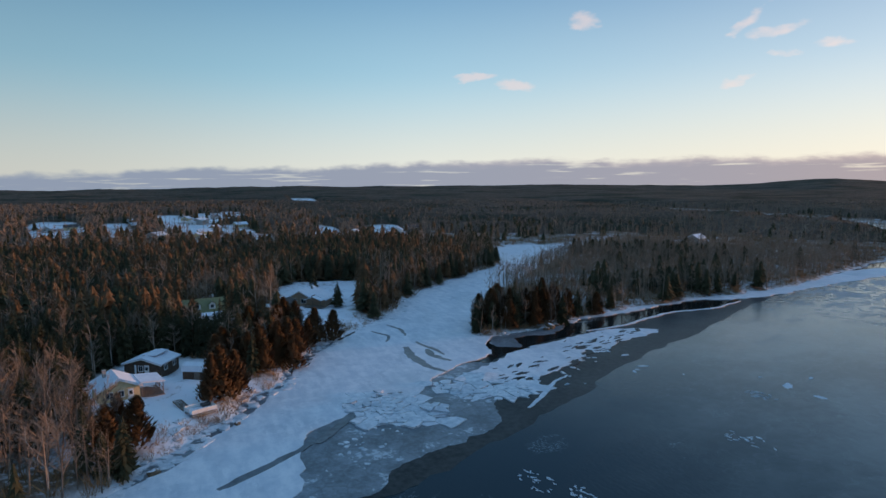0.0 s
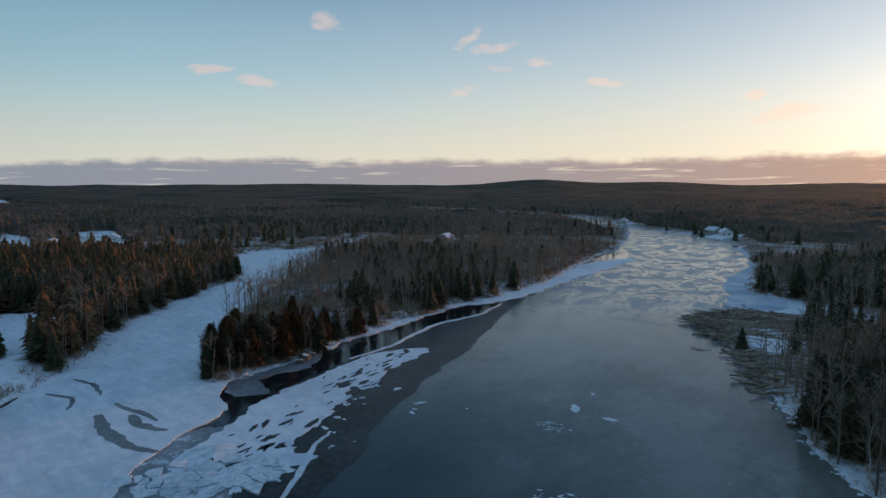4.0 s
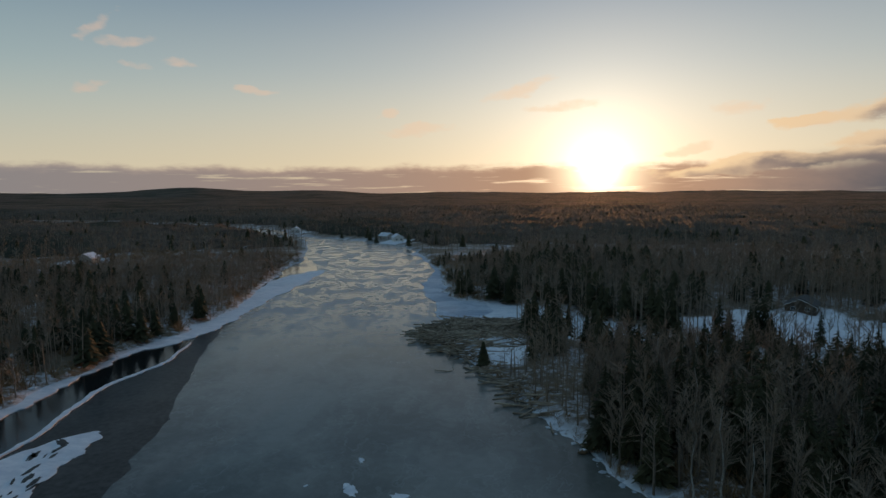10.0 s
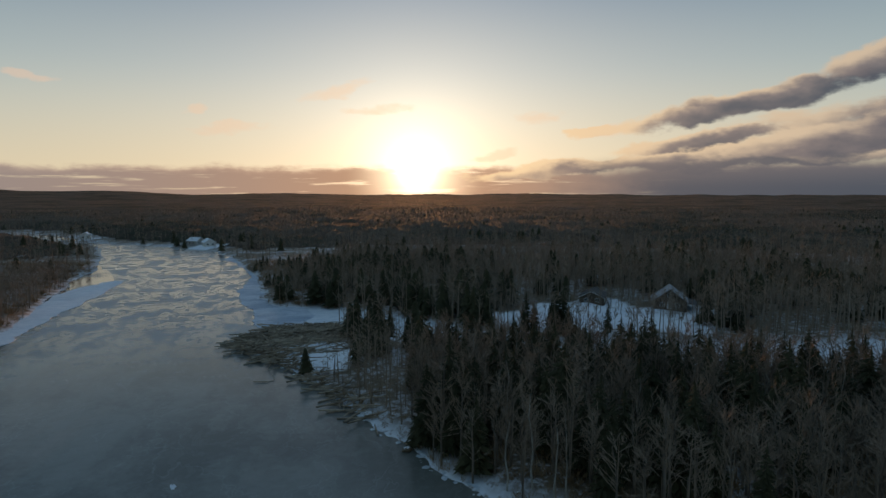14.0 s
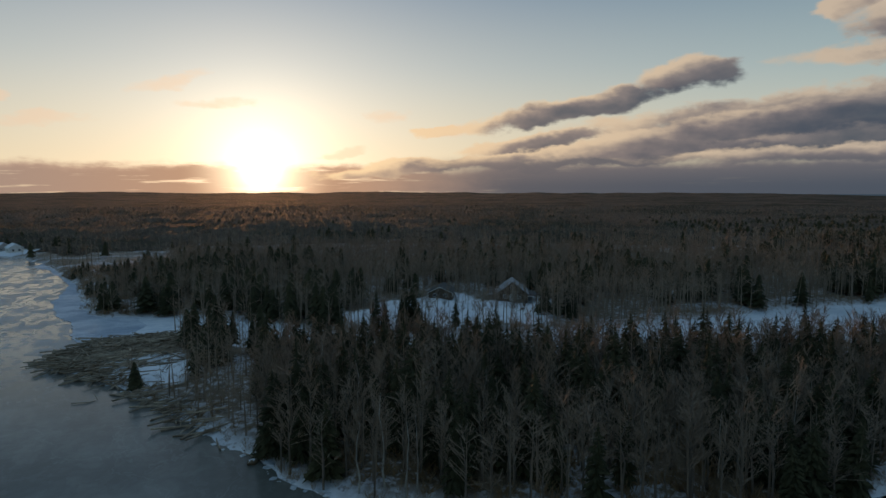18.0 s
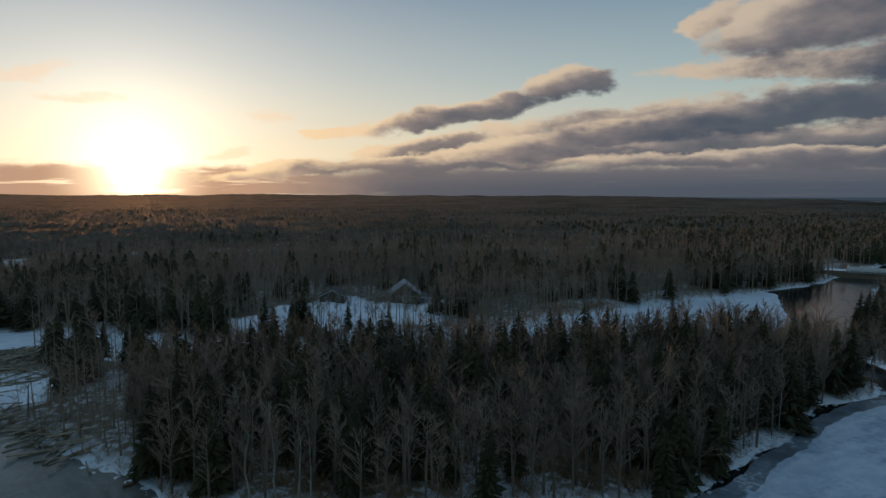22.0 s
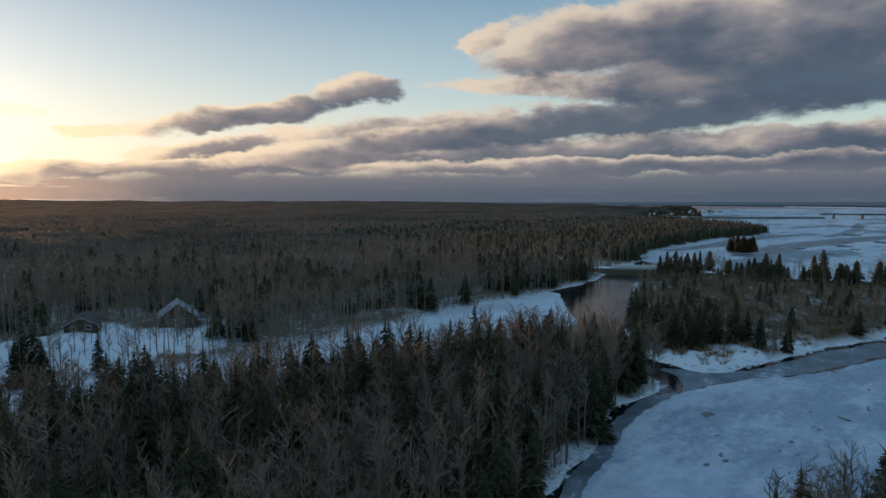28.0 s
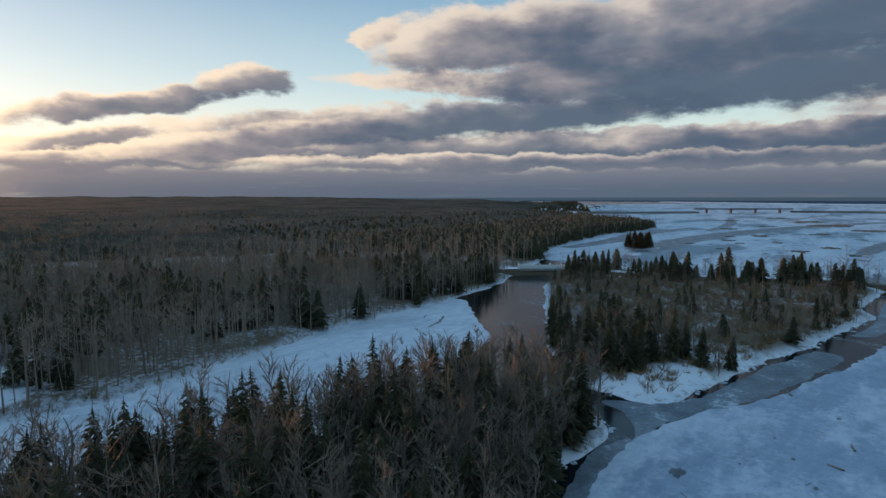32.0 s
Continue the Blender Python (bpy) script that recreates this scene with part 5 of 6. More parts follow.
for px, py in ((6.9, -3.3), (6.9, -0.6), (6.9, 2.1), (3.5, -3.3)):
    part("post", bevelled("post", [((px, py, 1.2), (0.14, 0.14, 2.45))], GREY_WOOD, 0.02), cream)
part("deck", bevelled("deck", [((5.1, -0.6, 0.12), (3.9, 6.0, 0.22))], GREY_WOOD, 0.02), cream, "grey wooden porch deck")
part("landing", bevelled("landing", [((1.5, -4.6, 0.25), (3.0, 2.2, 0.22))], ROOF_SNOW, 0.05), cream, "snow-covered landing")
for k in range(7):
    part("baluster", bevelled("baluster", [((6.95, -3.0 + k * 0.8, 0.65), (0.05, 0.05, 0.9))], GREY_WOOD, 0), cream)
part("handrail", bevelled("handrail", [((6.95, -0.6, 1.12), (0.09, 5.6, 0.07))], GREY_WOOD, 0.01), cream)

# raft hauled out on the shore, with its stair
raft = thing_at("pontoon_boat", -62, -32.5, 25, "white-railed pontoon boat pulled up on the snowy shore", "boat")
part("float", bevelled("float", [((-1.1, 0, 0.3), (0.6, 4.2, 0.55)), ((1.1, 0, 0.3), (0.6, 4.2, 0.55))], CONCRETE, 0.2), raft)
part("deck", bevelled("deck", [((0, 0, 0.66), (3.0, 4.2, 0.14))], ROOF_SNOW, 0.03), raft, "snowy deck")
for a, b in (((-1.45, 0, 1.0), (0.1, 4.2, 0.55)), ((1.45, 0, 1.0), (0.1, 4.2, 0.55)), ((0, 2.05, 1.0), (2.8, 0.1, 0.55)), ((-0.6, -2.05, 1.0), (1.7, 0.1, 0.55))):
    part("side_panel", bevelled("side_panel", [(a, b)], WHITE_PAINT, 0.03), raft)
part("seat", bevelled("seat", [((-0.9, 1.2, 0.95), (0.9, 1.4, 0.45)), ((-0.9, 1.8, 1.25), (0.9, 0.2, 0.4))], DARK_ROOF, 0.05), raft)
stair = thing_at("shore_stair", -66.5, -35.5, 20, "weathered wooden stair laid on the snowy bank", "stairs")
for k in range(13):
    part("tread", bevelled("tread", [((k * 0.42 - 2.6, 0, 0.5 - k * 0.03), (0.24, 1.3, 0.06))], GREY_WOOD, 0.01), stair)
for sy in (-0.68, 0.68):
    part("stringer", bevelled("stringer", [((0, sy, 0.3), (5.8, 0.08, 0.28))], GREY_WOOD, 0.01), stair)

# house with a green metal roof and two dormers
green = gable_house("house", -136, -33, 10, 7.5, 10.0, 2.9, 2.9, WHITE_BOARDS, GREEN_ROOF, "white house with a green metal roof and dormers", side_windows=[(1, -3, 1.5, 1.0, 1.2), (1, 0, 1.5, 1.0, 1.2), (1, 3, 1.5, 1.0, 1.2)],
                    windows=[(-1.6, 1.5, 1.0, 1.2), (1.6, 1.5, 1.0, 1.2), (0, 4.1, 0.9, 1.1)], chimney=(-1.2, 2.5, 1.3), over=0.6)
for dy in (-2.2, 1.6):
    dormer = part("dormer", prism("dormer", [(-0.8, 0), (0.8, 0), (0.8, 1.3), (0, 2.0), (-0.8, 1.3)], -1.1, 1.4, WHITE_BOARDS), green, "white gabled dormer")
    dormer.matrix_basis = Matrix.Translation((2.2, dy, 3.55)) @ Matrix.Rotation(radians(90), 4, "Z")
    part("roof", prism("roof", [(-1.0, 1.12), (0, 2.02), (1.0, 1.12), (1.0, 1.26), (0, 2.18), (-1.0, 1.26)], -1.3, 1.4, GREEN_ROOF), dormer)
    part("pane", bevelled("pane", [((0, -1.12, 0.75), (0.75, 0.05, 0.85))], GLASS, 0), dormer)
part("porch_roof", prism("porch_roof", [(3.75, 2.75), (6.2, 2.2), (6.2, 2.36), (3.75, 2.95)], -5.0, 5.0, ROOF_SNOW), green)
for k in range(4):
    part("post", bevelled("post", [((6.0, -4.6 + 3.07 * k, 1.1), (0.14, 0.14, 2.3))], WHITE_PAINT, 0.02), green)

# house with two snowy roofs and a deck, in the second clearing
two = gable_house("house", -152, -3, 58, 7.0, 10.0, 2.6, 1.9, TAN_BOARDS, ROOF_SNOW, "tan house with two snow-covered gable roofs", windows=[(-1.7, 1.5, 1.3, 1.2), (1.2, 1.5, 1.6, 1.3)], doors=[(3.0, 2.05, 0.9)],
                  side_windows=[(-1, -2, 1.4, 1.1, 1.1), (-1, 2, 1.4, 1.1, 1.1)], chimney=(1.0, 2.0, 1.2), over=0.6)
wing = part("wing", prism("wing", [(-2.8, -0.4), (2.8, -0.4), (2.8, 2.3), (0, 3.7), (-2.8, 2.3)], -3.2, 3.2, TAN_BOARDS), two)
wing.matrix_basis = Matrix.Translation((5.6, -2.4, 0))
for side in (-1, 1):
    part("roof", prism("roof", [(0, 3.72), (side * 3.4, 2.0), (side * 3.4, 2.25), (0, 3.98)], -3.8, 3.4, ROOF_SNOW if side > 0 else RUST_ROOF), wing)
part("deck", bevelled("deck", [((5.6, -7.0, 0.3), (5.6, 2.6, 0.2))], GREY_WOOD, 0.02), two)
for px in (3.1, 5.6, 8.1):
    part("post", bevelled("post", [((px, -8.1, 1.15), (0.13, 0.13, 2.3))], GREY_WOOD, 0.02), two)
part("deck_roof", prism("deck_roof", [(2.7, 2.3), (5.6, 3.4), (8.5, 2.3), (8.5, 2.5), (5.6, 3.62), (2.7, 2.5)], -8.5, -5.7, ROOF_SNOW), two)
gable_house("boathouse", -143, -11, 40, 4.2, 5.5, 2.1, 1.1, BROWN_BOARDS, DARK_ROOF, "small brown outbuilding with a dark roof")

# dark barn and a lower lodge in the snowy clearing on the north shore, among tall thin trunks
barn = gable_house("barn", 70, 191, -22, 10.0, 11.0, 2.6, 3.7, BROWN_BOARDS, DUSTED_ROOF, "dark brown barn with a steep snow-dusted roof in a clearing", windows=[(-2.2, 1.6, 1.2, 1.2), (2.2, 1.6, 1.2, 1.2), (0, 4.6, 1.2, 1.3)], doors=[(0, 2.2, 1.6)], over=0.5, trim=BROWN_BOARDS)
part("porch_roof", prism("porch_roof", [(5.0, 2.3), (8.0, 1.75), (8.0, 1.95), (5.0, 2.55)], -5.5, 4.0, DARK_ROOF), barn)
for px in (-5.2, -0.9, 3.6):
    part("post", bevelled("post", [((7.7, px, 0.8), (0.16, 0.16, 2.0))], GREY_WOOD, 0.02), barn)
gable_house("lodge", 49, 203, -24, 8.0, 9.0, 2.4, 1.9, BROWN_BOARDS, DARK_ROOF, "low brown lodge with a dark roof by the clearing", windows=[(-1.8, 1.4, 1.1, 1.0), (1.8, 1.4, 1.1, 1.0)], side_windows=[(1, -2.5, 1.4, 1.1, 1.0), (1, 2.5, 1.4, 1.1, 1.0)])

# the village far to the west: scattered small houses
VILLAGE = [(-400, -14, 20, 0), (-425, -42, 80, 1), (-447, -70, 60, 2), (-470, -38, 10, 1), (-470, -95, 75, 0), (-520, -30, 60, 3), (-560, -8, 20, 1), (-556, -160, 65, 2), (-575, -150, 15, 1), (-610, -52, 80, 0),
           (-640, -20, 10, 3), (-690, -60, 70, 1), (-720, -30, 85, 2), (-395, 38, 30, 1), (-432, 108, 70, 0), (-418, 70, 60, 1), (-455, 128, 20, 2), (-660, -110, 60, 0), (-590, -100, 30, 3), (-505, -130, 50, 1)]
for k, (hx, hy, turn, tone) in enumerate(VILLAGE):
    walls = (WHITE_BOARDS, CREAM_BOARDS, GREY_BOARDS, TAN_BOARDS)[tone]
    word = ("white", "cream", "grey", "tan")[tone]
    big = 1.0 + 0.35 * ((k * 7) % 5) / 4
    gable_house("village_house", hx, hy, turn, 7.0 * big, 9.5 * big, 2.8, 2.0, walls, ROOF_SNOW if k % 4 else DARK_ROOF, f"distant {word} village house among trees", "village houses",
                windows=[(-1.6, 1.5, 1.1, 1.2), (1.6, 1.5, 1.1, 1.2)], side_windows=[(1, -2, 1.5, 1.1, 1.2), (1, 2, 1.5, 1.1, 1.2)], doors=[(0, 2.05, 0.95)])
hall = gable_house("long_building", -625, -45, 80, 11, 34, 4.2, 2.0, GREY_BOARDS, ROOF_SNOW, "long grey village hall with a snowy roof", side_windows=[(1, -12 + 4 * k, 2.2, 1.6, 1.4) for k in range(7)])

# houses on the far bank upstream, and others in the woods to the east
for hx, hy, turn, tone in ((-157, 436, 30, 0), (-170, 447, 60, 2), (-286, 520, 20, 0), (660, 430, 40, 0), (640, 470, 10, 1), (-268, 262, 20, 2)):
    gable_house("riverside_house", hx, hy, turn, 7.5, 10, 3.0, 2.2, (WHITE_BOARDS, CREAM_BOARDS, GREY_BOARDS)[tone], ROOF_SNOW, "small distant house with a snowy roof", "far houses",
                windows=[(-1.6, 1.5, 1.1, 1.2), (1.6, 1.5, 1.1, 1.2)], side_windows=[(-1, -2, 1.5, 1.1, 1.2), (-1, 2, 1.5, 1.1, 1.2)])
r = np.random.RandomState(12)
for k in range(16):
    hx, hy = 1180 + r.uniform(0, 900), 0
    hy = 470 + (hx - 1180) * 0.28 + r.uniform(20, 130)
    gable_house("coast_house", hx, hy, r.uniform(0, 90), 9, 13, 4.0, 3.0, (WHITE_BOARDS, GREY_BOARDS, TAN_BOARDS, CREAM_BOARDS)[k % 4], ROOF_SNOW if k % 3 else DARK_ROOF, "distant house on the snowy coast", "coast houses",
                windows=[(-2, 2, 1.6, 1.6), (2, 2, 1.6, 1.6)], side_windows=[(-1, -3, 2, 1.6, 1.6), (-1, 3, 2, 1.6, 1.6)])


# ---- road, bridges, poles ----
def ribbon(name, line, width, z_of, mat, thick=0.3):
    pts = frayed(line, 0.0, 6.0, closed=False)
    pts = np.vstack([pts, line[-1]])
    d = np.gradient(pts, axis=0)
    d /= np.hypot(d[:, 0], d[:, 1])[:, None]
    nrm = np.stack([-d[:, 1], d[:, 0]], -1) * width / 2
    n = len(pts)
    z = np.array([z_of(x, y) for x, y in pts])
    verts = np.concatenate([np.c_[pts + nrm, z], np.c_[pts - nrm, z], np.c_[pts + nrm * 1.5, z - thick], np.c_[pts - nrm * 1.5, z - thick]])
    faces = []
    for i in range(n - 1):
        for a, b in ((0, 1), (1, 3), (2, 0)):
            faces.append((a * n + i, b * n + i, b * n + i + 1, a * n + i + 1))
    return mesh_from(name, verts, faces, mat)


tagged(new("road", ribbon("road", ROAD[::-1], 7.0, lambda x, y: 3.0, SNOW, 3.2)), "snow-covered road on a low causeway", "road", kind="structure")
bridge = thing_at("road_bridge", 287, 156, -58, "concrete road bridge with white parapets over the dark channel", "bridge", z=3.0)
part("deck", bevelled("deck", [((0, 0, -0.35), (27, 8.0, 0.9))], CONCRETE, 0.05), bridge)
for sy in (-3.7, 3.7):
    part("parapet", bevelled("parapet", [((0, sy, 0.7), (26, 0.3, 1.0))], WHITE_PAINT, 0.04), bridge, "white snow-capped parapet")
    for k in range(6):
        part("post", bevelled("post", [((-12.5 + 5 * k, sy, 0.95), (0.7, 0.6, 2.2))], WHITE_PAINT, 0.05), bridge)
for px in (-13.2, 0, 13.2):
    part("pier", bevelled("pier", [((px, 0, -2.3), (1.2, 7.0, 3.2))], CONCRETE, 0.1), bridge)
east_bridge = thing_at("road_bridge", 316, 10, -86, "low concrete bridge with thin railings over the ice", "bridge", z=3.0)
part("deck", bevelled("deck", [((0, 0, -0.3), (40, 7.4, 0.7))], CONCRETE, 0.05), east_bridge)
for sy in (-3.5, 3.5):
    part("rail", bevelled("rail", [((0, sy, 0.95), (40, 0.08, 0.1)), ((0, sy, 0.55), (40, 0.06, 0.08))], CONCRETE, 0.01), east_bridge)
    for k in range(21):
        part("post", bevelled("post", [((-19.8 + 1.98 * k, sy, 0.5), (0.1, 0.1, 1.0))], CONCRETE, 0), east_bridge)
for px in (-12, 0, 12):
    part("pier", bevelled("pier", [((px, 0, -1.9), (1.0, 6.4, 2.7))], CONCRETE, 0.1), east_bridge)

# base colour darkened to offset the sunlight on deck and piers
DARK_CONCRETE = mottled("stained_concrete", (0.05, 0.048, 0.045), (0.12, 0.11, 0.10), 0.4, 0.9, 0.02)
highway = thing_at("highway_bridge", 1440, 230, -60, "long low highway bridge over the estuary ice", "bridge", z=0.0)
part("deck", bevelled("deck", [((0, 0, 9.0), (200, 11, 2.2))], DARK_CONCRETE, 0.1), highway)
for px in (-75, -25, 25, 75):
    part("pier", bevelled("pier", [((px, 0, 3.8), (2.2, 8, 8.5))], DARK_CONCRETE, 0.2), highway)
for name, line, width, top in (("causeway", [(1540, 150), (1560, 0), (1520, -260)], 26, 4.0), ("breakwater", [(1390, 316), (1290, 430), (1240, 560)], 30, 4.0)):
    tagged(new(name, ribbon(name, line, width, lambda x, y: top, mottled(name + "_stone", (0.07, 0.065, 0.06), (0.2, 0.19, 0.18), 0.15, 0.9, 0.4), top + 0.3)), "dark stone embankment with patches of snow", "embankment", kind="structure")


def utility_pole(x, y, turn, tall=9.0):
    base = thing_at("utility_pole", x, y, turn, "grey wooden utility pole beside the road", "pole", "utility poles")
    s = Soup()
    s.tube((0, 0, -0.5), (0, 0, tall), 0.15, 0.1, 8)
    part("shaft", s.mesh("shaft", GREY_WOOD), base)
    part("crossarm", bevelled("crossarm", [((0, 0.14, tall - 0.5), (2.2, 0.12, 0.14))], GREY_WOOD, 0.01), base)
    for k in (-0.9, 0.2, 0.9):
        s = Soup()
        s.tube((k, 0.14, tall - 0.43), (k, 0.14, tall - 0.15), 0.06, 0.03, 6)
        part("insulator", s.mesh("insulator", CONCRETE), base)


for x, y, turn in ((296, 118, 70), (303, 88, 60), (318, 56, 60), (280, 178, 30), (-165, -58, 20), (-188, -30, 20), (-590, -170, 0), (-600, -140, 0), (-610, -120, 0)):
    utility_pole(x, y, turn)


# ---- leads, wet spots and rubble on the ice ----
def strip_outline(line, width):
    pts = frayed(line, 0.45, 0.9, closed=False, seed=4)
    pts = np.vstack([pts, line[-1]])
    d = np.gradient(pts, axis=0)
    d /= np.hypot(d[:, 0], d[:, 1])[:, None]
    s = np.linspace(0, 1, len(pts))
    half = width / 2 * (0.35 + 0.65 * np.sin(np.pi * np.clip(s * 0.9 + 0.08, 0, 1)))[:, None] * rng.uniform(0.8, 1.2, (len(pts), 1))
    nrm = np.stack([-d[:, 1], d[:, 0]], -1) * half
    return np.vstack([pts + nrm, (pts - nrm)[::-1]])


DARK_ICE = mottled("dark_wet_ice", (0.055, 0.062, 0.07), (0.15, 0.165, 0.18), 0.8, 0.35, 0.01)
for line, width in (([(-94, 12), (-88, 11), (-82, 11), (-76, 12), (-72, 14)], 2.3), ([(-90, 16), (-85, 15), (-79, 18)], 1.8), ([(-98, 16), (-92, 17), (-84, 18)], 1.2), ([(-36, -30), (-40, -25), (-46, -17)], 1.5),
                    ([(-46, -16), (-54, -10), (-62, -4), (-63, 2)], 1.8), ([(-118, 14), (-112, 16), (-104, 15)], 1.0),
                    ([(-112, 8), (-106, 11), (-100, 9)], 0.9)):
    tagged(new("ice_lead", slab_mesh("ice_lead", strip_outline(line, width), 0.168, 0.1, DARK_ICE)), "dark refrozen crack winding across the white ice", "ice crack", "cracks in the channel ice")
for line, width in (([(98, 51), (99, 52)], 0.4), ([(88, 45), (89.5, 46)], 0.6), ([(131, 38), (132, 39)], 0.5), ([(196, 22), (212, 17), (232, 16)], 5.0),
                    ([(160, 134), (168, 136), (176, 140)], 1.0), ([(140, 128), (146, 133)], 0.8), ([(110, 39), (111, 38.5)], 0.5)):
    tagged(new("wet_spot", slab_mesh("wet_spot", strip_outline(line, width), 0.159, 0.1, DARK_ICE)), "dark wet spot in the snowy ice", "ice spot", "wet spots on the ice")


def blot(name, x, y, size, ragged, seed, top, mat, label, group):
    """A ragged flat patch."""
    ring = []
    for k in range(90):
        a = k / 90 * 6.2832
        q = size * (1 + ragged * (noise.noise(Vector((math.cos(a) * 1.3, math.sin(a) * 1.3, seed))) + 0.7 * noise.noise(Vector((math.cos(a) * 4, math.sin(a) * 4, seed + 5))) + 0.5 * noise.noise(Vector((math.cos(a) * 10, math.sin(a) * 10, seed)))))
        ring.append((x + math.cos(a) * q * 1.35, y + math.sin(a) * q * 0.8))
    tagged(new(name, slab_mesh(name, np.array(ring), top, 0.02, mat)), label, "ice spot", group)


for x, y, size, seed in ((104.6, 53.6, 1.25, 1), (118, 41, 0.35, 6), (125, 44, 0.3, 7), (96, 40, 0.3, 8), (112, 47, 0.22, 9), (140, 36, 0.4, 10), (101, 39.7, 0.45, 11), (109.6, 37.9, 0.4, 12), (87, 44.5, 0.5, 13), (96.4, 37.7, 0.35, 14), (83.8, 46, 0.45, 15), (95.8, 48.8, 0.3, 16)):
    blot("wet_spot", x, y, size, 0.42, seed, 0.161, DARK_ICE, "dark ragged wet spot in the snowy ice", "wet spots on the ice")
for line, width in (([(420, 150), (560, 150), (760, 110), (1000, 20), (1200, -120)], 34.0), ([(430, 205), (520, 200), (620, 205), (760, 190)], 22.0), ([(480, 30), (600, 10), (760, -40)], 16.0), ([(700, 160), (900, 170), (1150, 210)], 14.0), ([(1000, 120), (1300, 80), (1500, 0)], 12.0)):
    tagged(new("estuary_lead", slab_mesh("estuary_lead", strip_outline(line, width), 0.13, 0.05, GREY_ICE)), "long grey lead of thin ice on the estuary", "ice crack", "leads on the estuary")


RUBBLE = mottled("broken_ice", (0.74, 0.77, 0.81), (0.34, 0.41, 0.48), 0.9, 0.55, 0.06, 7.0)


tagged(new("ice_ridge", slab_mesh("ice_ridge", strip_outline([(-91.5, 61), (-93.8, 74), (-97.6, 84), (-102.6, 99), (-103, 115), (-109, 132)], 1.1), 0.2, 0.02, ICE)), "thin white ridge of ice at the edge of the dark water", "ice ridge")
tagged(new("ice_ridge", slab_mesh("ice_ridge", strip_outline([(-48, 20), (-53, 26), (-58, 31), (-61, 36)], 0.9), 0.12, 0.02, ICE)), "thin white ridge of ice at the edge of the dark water", "ice ridge")
MUD = mottled("marsh_mud", (0.07, 0.05, 0.035), (0.2, 0.15, 0.1), 0.35, 0.9, 0.1)
for x, y, size, seed in ((486, 64, 6, 1), (527, 47, 6, 2), (568, 121, 5, 3), (643, 105, 8, 4), (899, 57, 22, 5), (794, 20, 16, 6), (1008, 90, 24, 7), (560, 84, 3.5, 8), (700, 60, 8, 9), (540, 108, 3, 10), (470, 34, 4, 11), (620, 128, 4, 12), (760, 150, 9, 13), (1150, 140, 18, 14), (1000, 190, 12, 15), (520, 140, 3, 16), (480, 112, 2.5, 17), (840, 120, 9, 18)):
    blot("marsh_patch", x, y, size, 0.9, seed, 0.4, MUD, "brown marsh hummock standing out of the estuary ice", "marsh patches")
tagged(new("beach", ribbon("beach", [(3700, 960), (3320, 492), (3045, 159), (2975, -64), (2950, -900)], 60, lambda x, y: 2.0, SNOW, 2.2)), "long snow-covered beach bar before the sea", "beach", kind="structure")


def floe_mesh(r, sides, thick):
    a = (np.arange(sides) + r.uniform(-0.38, 0.38, sides)) * 6.2832 / sides
    rad = r.uniform(0.5, 1.15, sides)
    top = [(math.cos(t) * q * 0.94, math.sin(t) * q * 0.94, thick + r.uniform(-0.03, 0.05)) for t, q in zip(a, rad)]
    mid = [(math.cos(t) * q, math.sin(t) * q, thick * 0.6) for t, q in zip(a, rad)]
    low = [(math.cos(t) * q * 0.97, math.sin(t) * q * 0.97, -0.15) for t, q in zip(a, rad)]
    v = top + mid + low + [(0, 0, thick + 0.06)]
    n, f = sides, []
    for i in range(n):
        j = (i + 1) % n
        f += [(3 * n, i, j), (i, n + i, n + j), (i, n + j, j), (n + i, 2 * n + i, 2 * n + j), (n + i, 2 * n + j, n + j)]
    return mesh_from("floe", v, f, RUBBLE)


r = np.random.RandomState(9)
FLOES = [floe_mesh(r, int(r.randint(5, 8)), r.uniform(0.07, 0.2)) for _ in range(10)]
rubble = tagged(new("ice_rubble"), "jumbled field of cracked snowy ice plates", "ice rubble")


def clip_half(poly, mid, way):
    """The part of a convex outline on the near side of a line."""
    out = []
    side = (poly - mid) @ way
    for k in range(len(poly)):
        e = (k + 1) % len(poly)
        if side[k] <= 0:
            out.append(poly[k])
        if (side[k] <= 0) != (side[e] <= 0):
            out.append(poly[k] + (poly[e] - poly[k]) * side[k] / (side[k] - side[e]))
    return np.array(out).reshape(-1, 2)


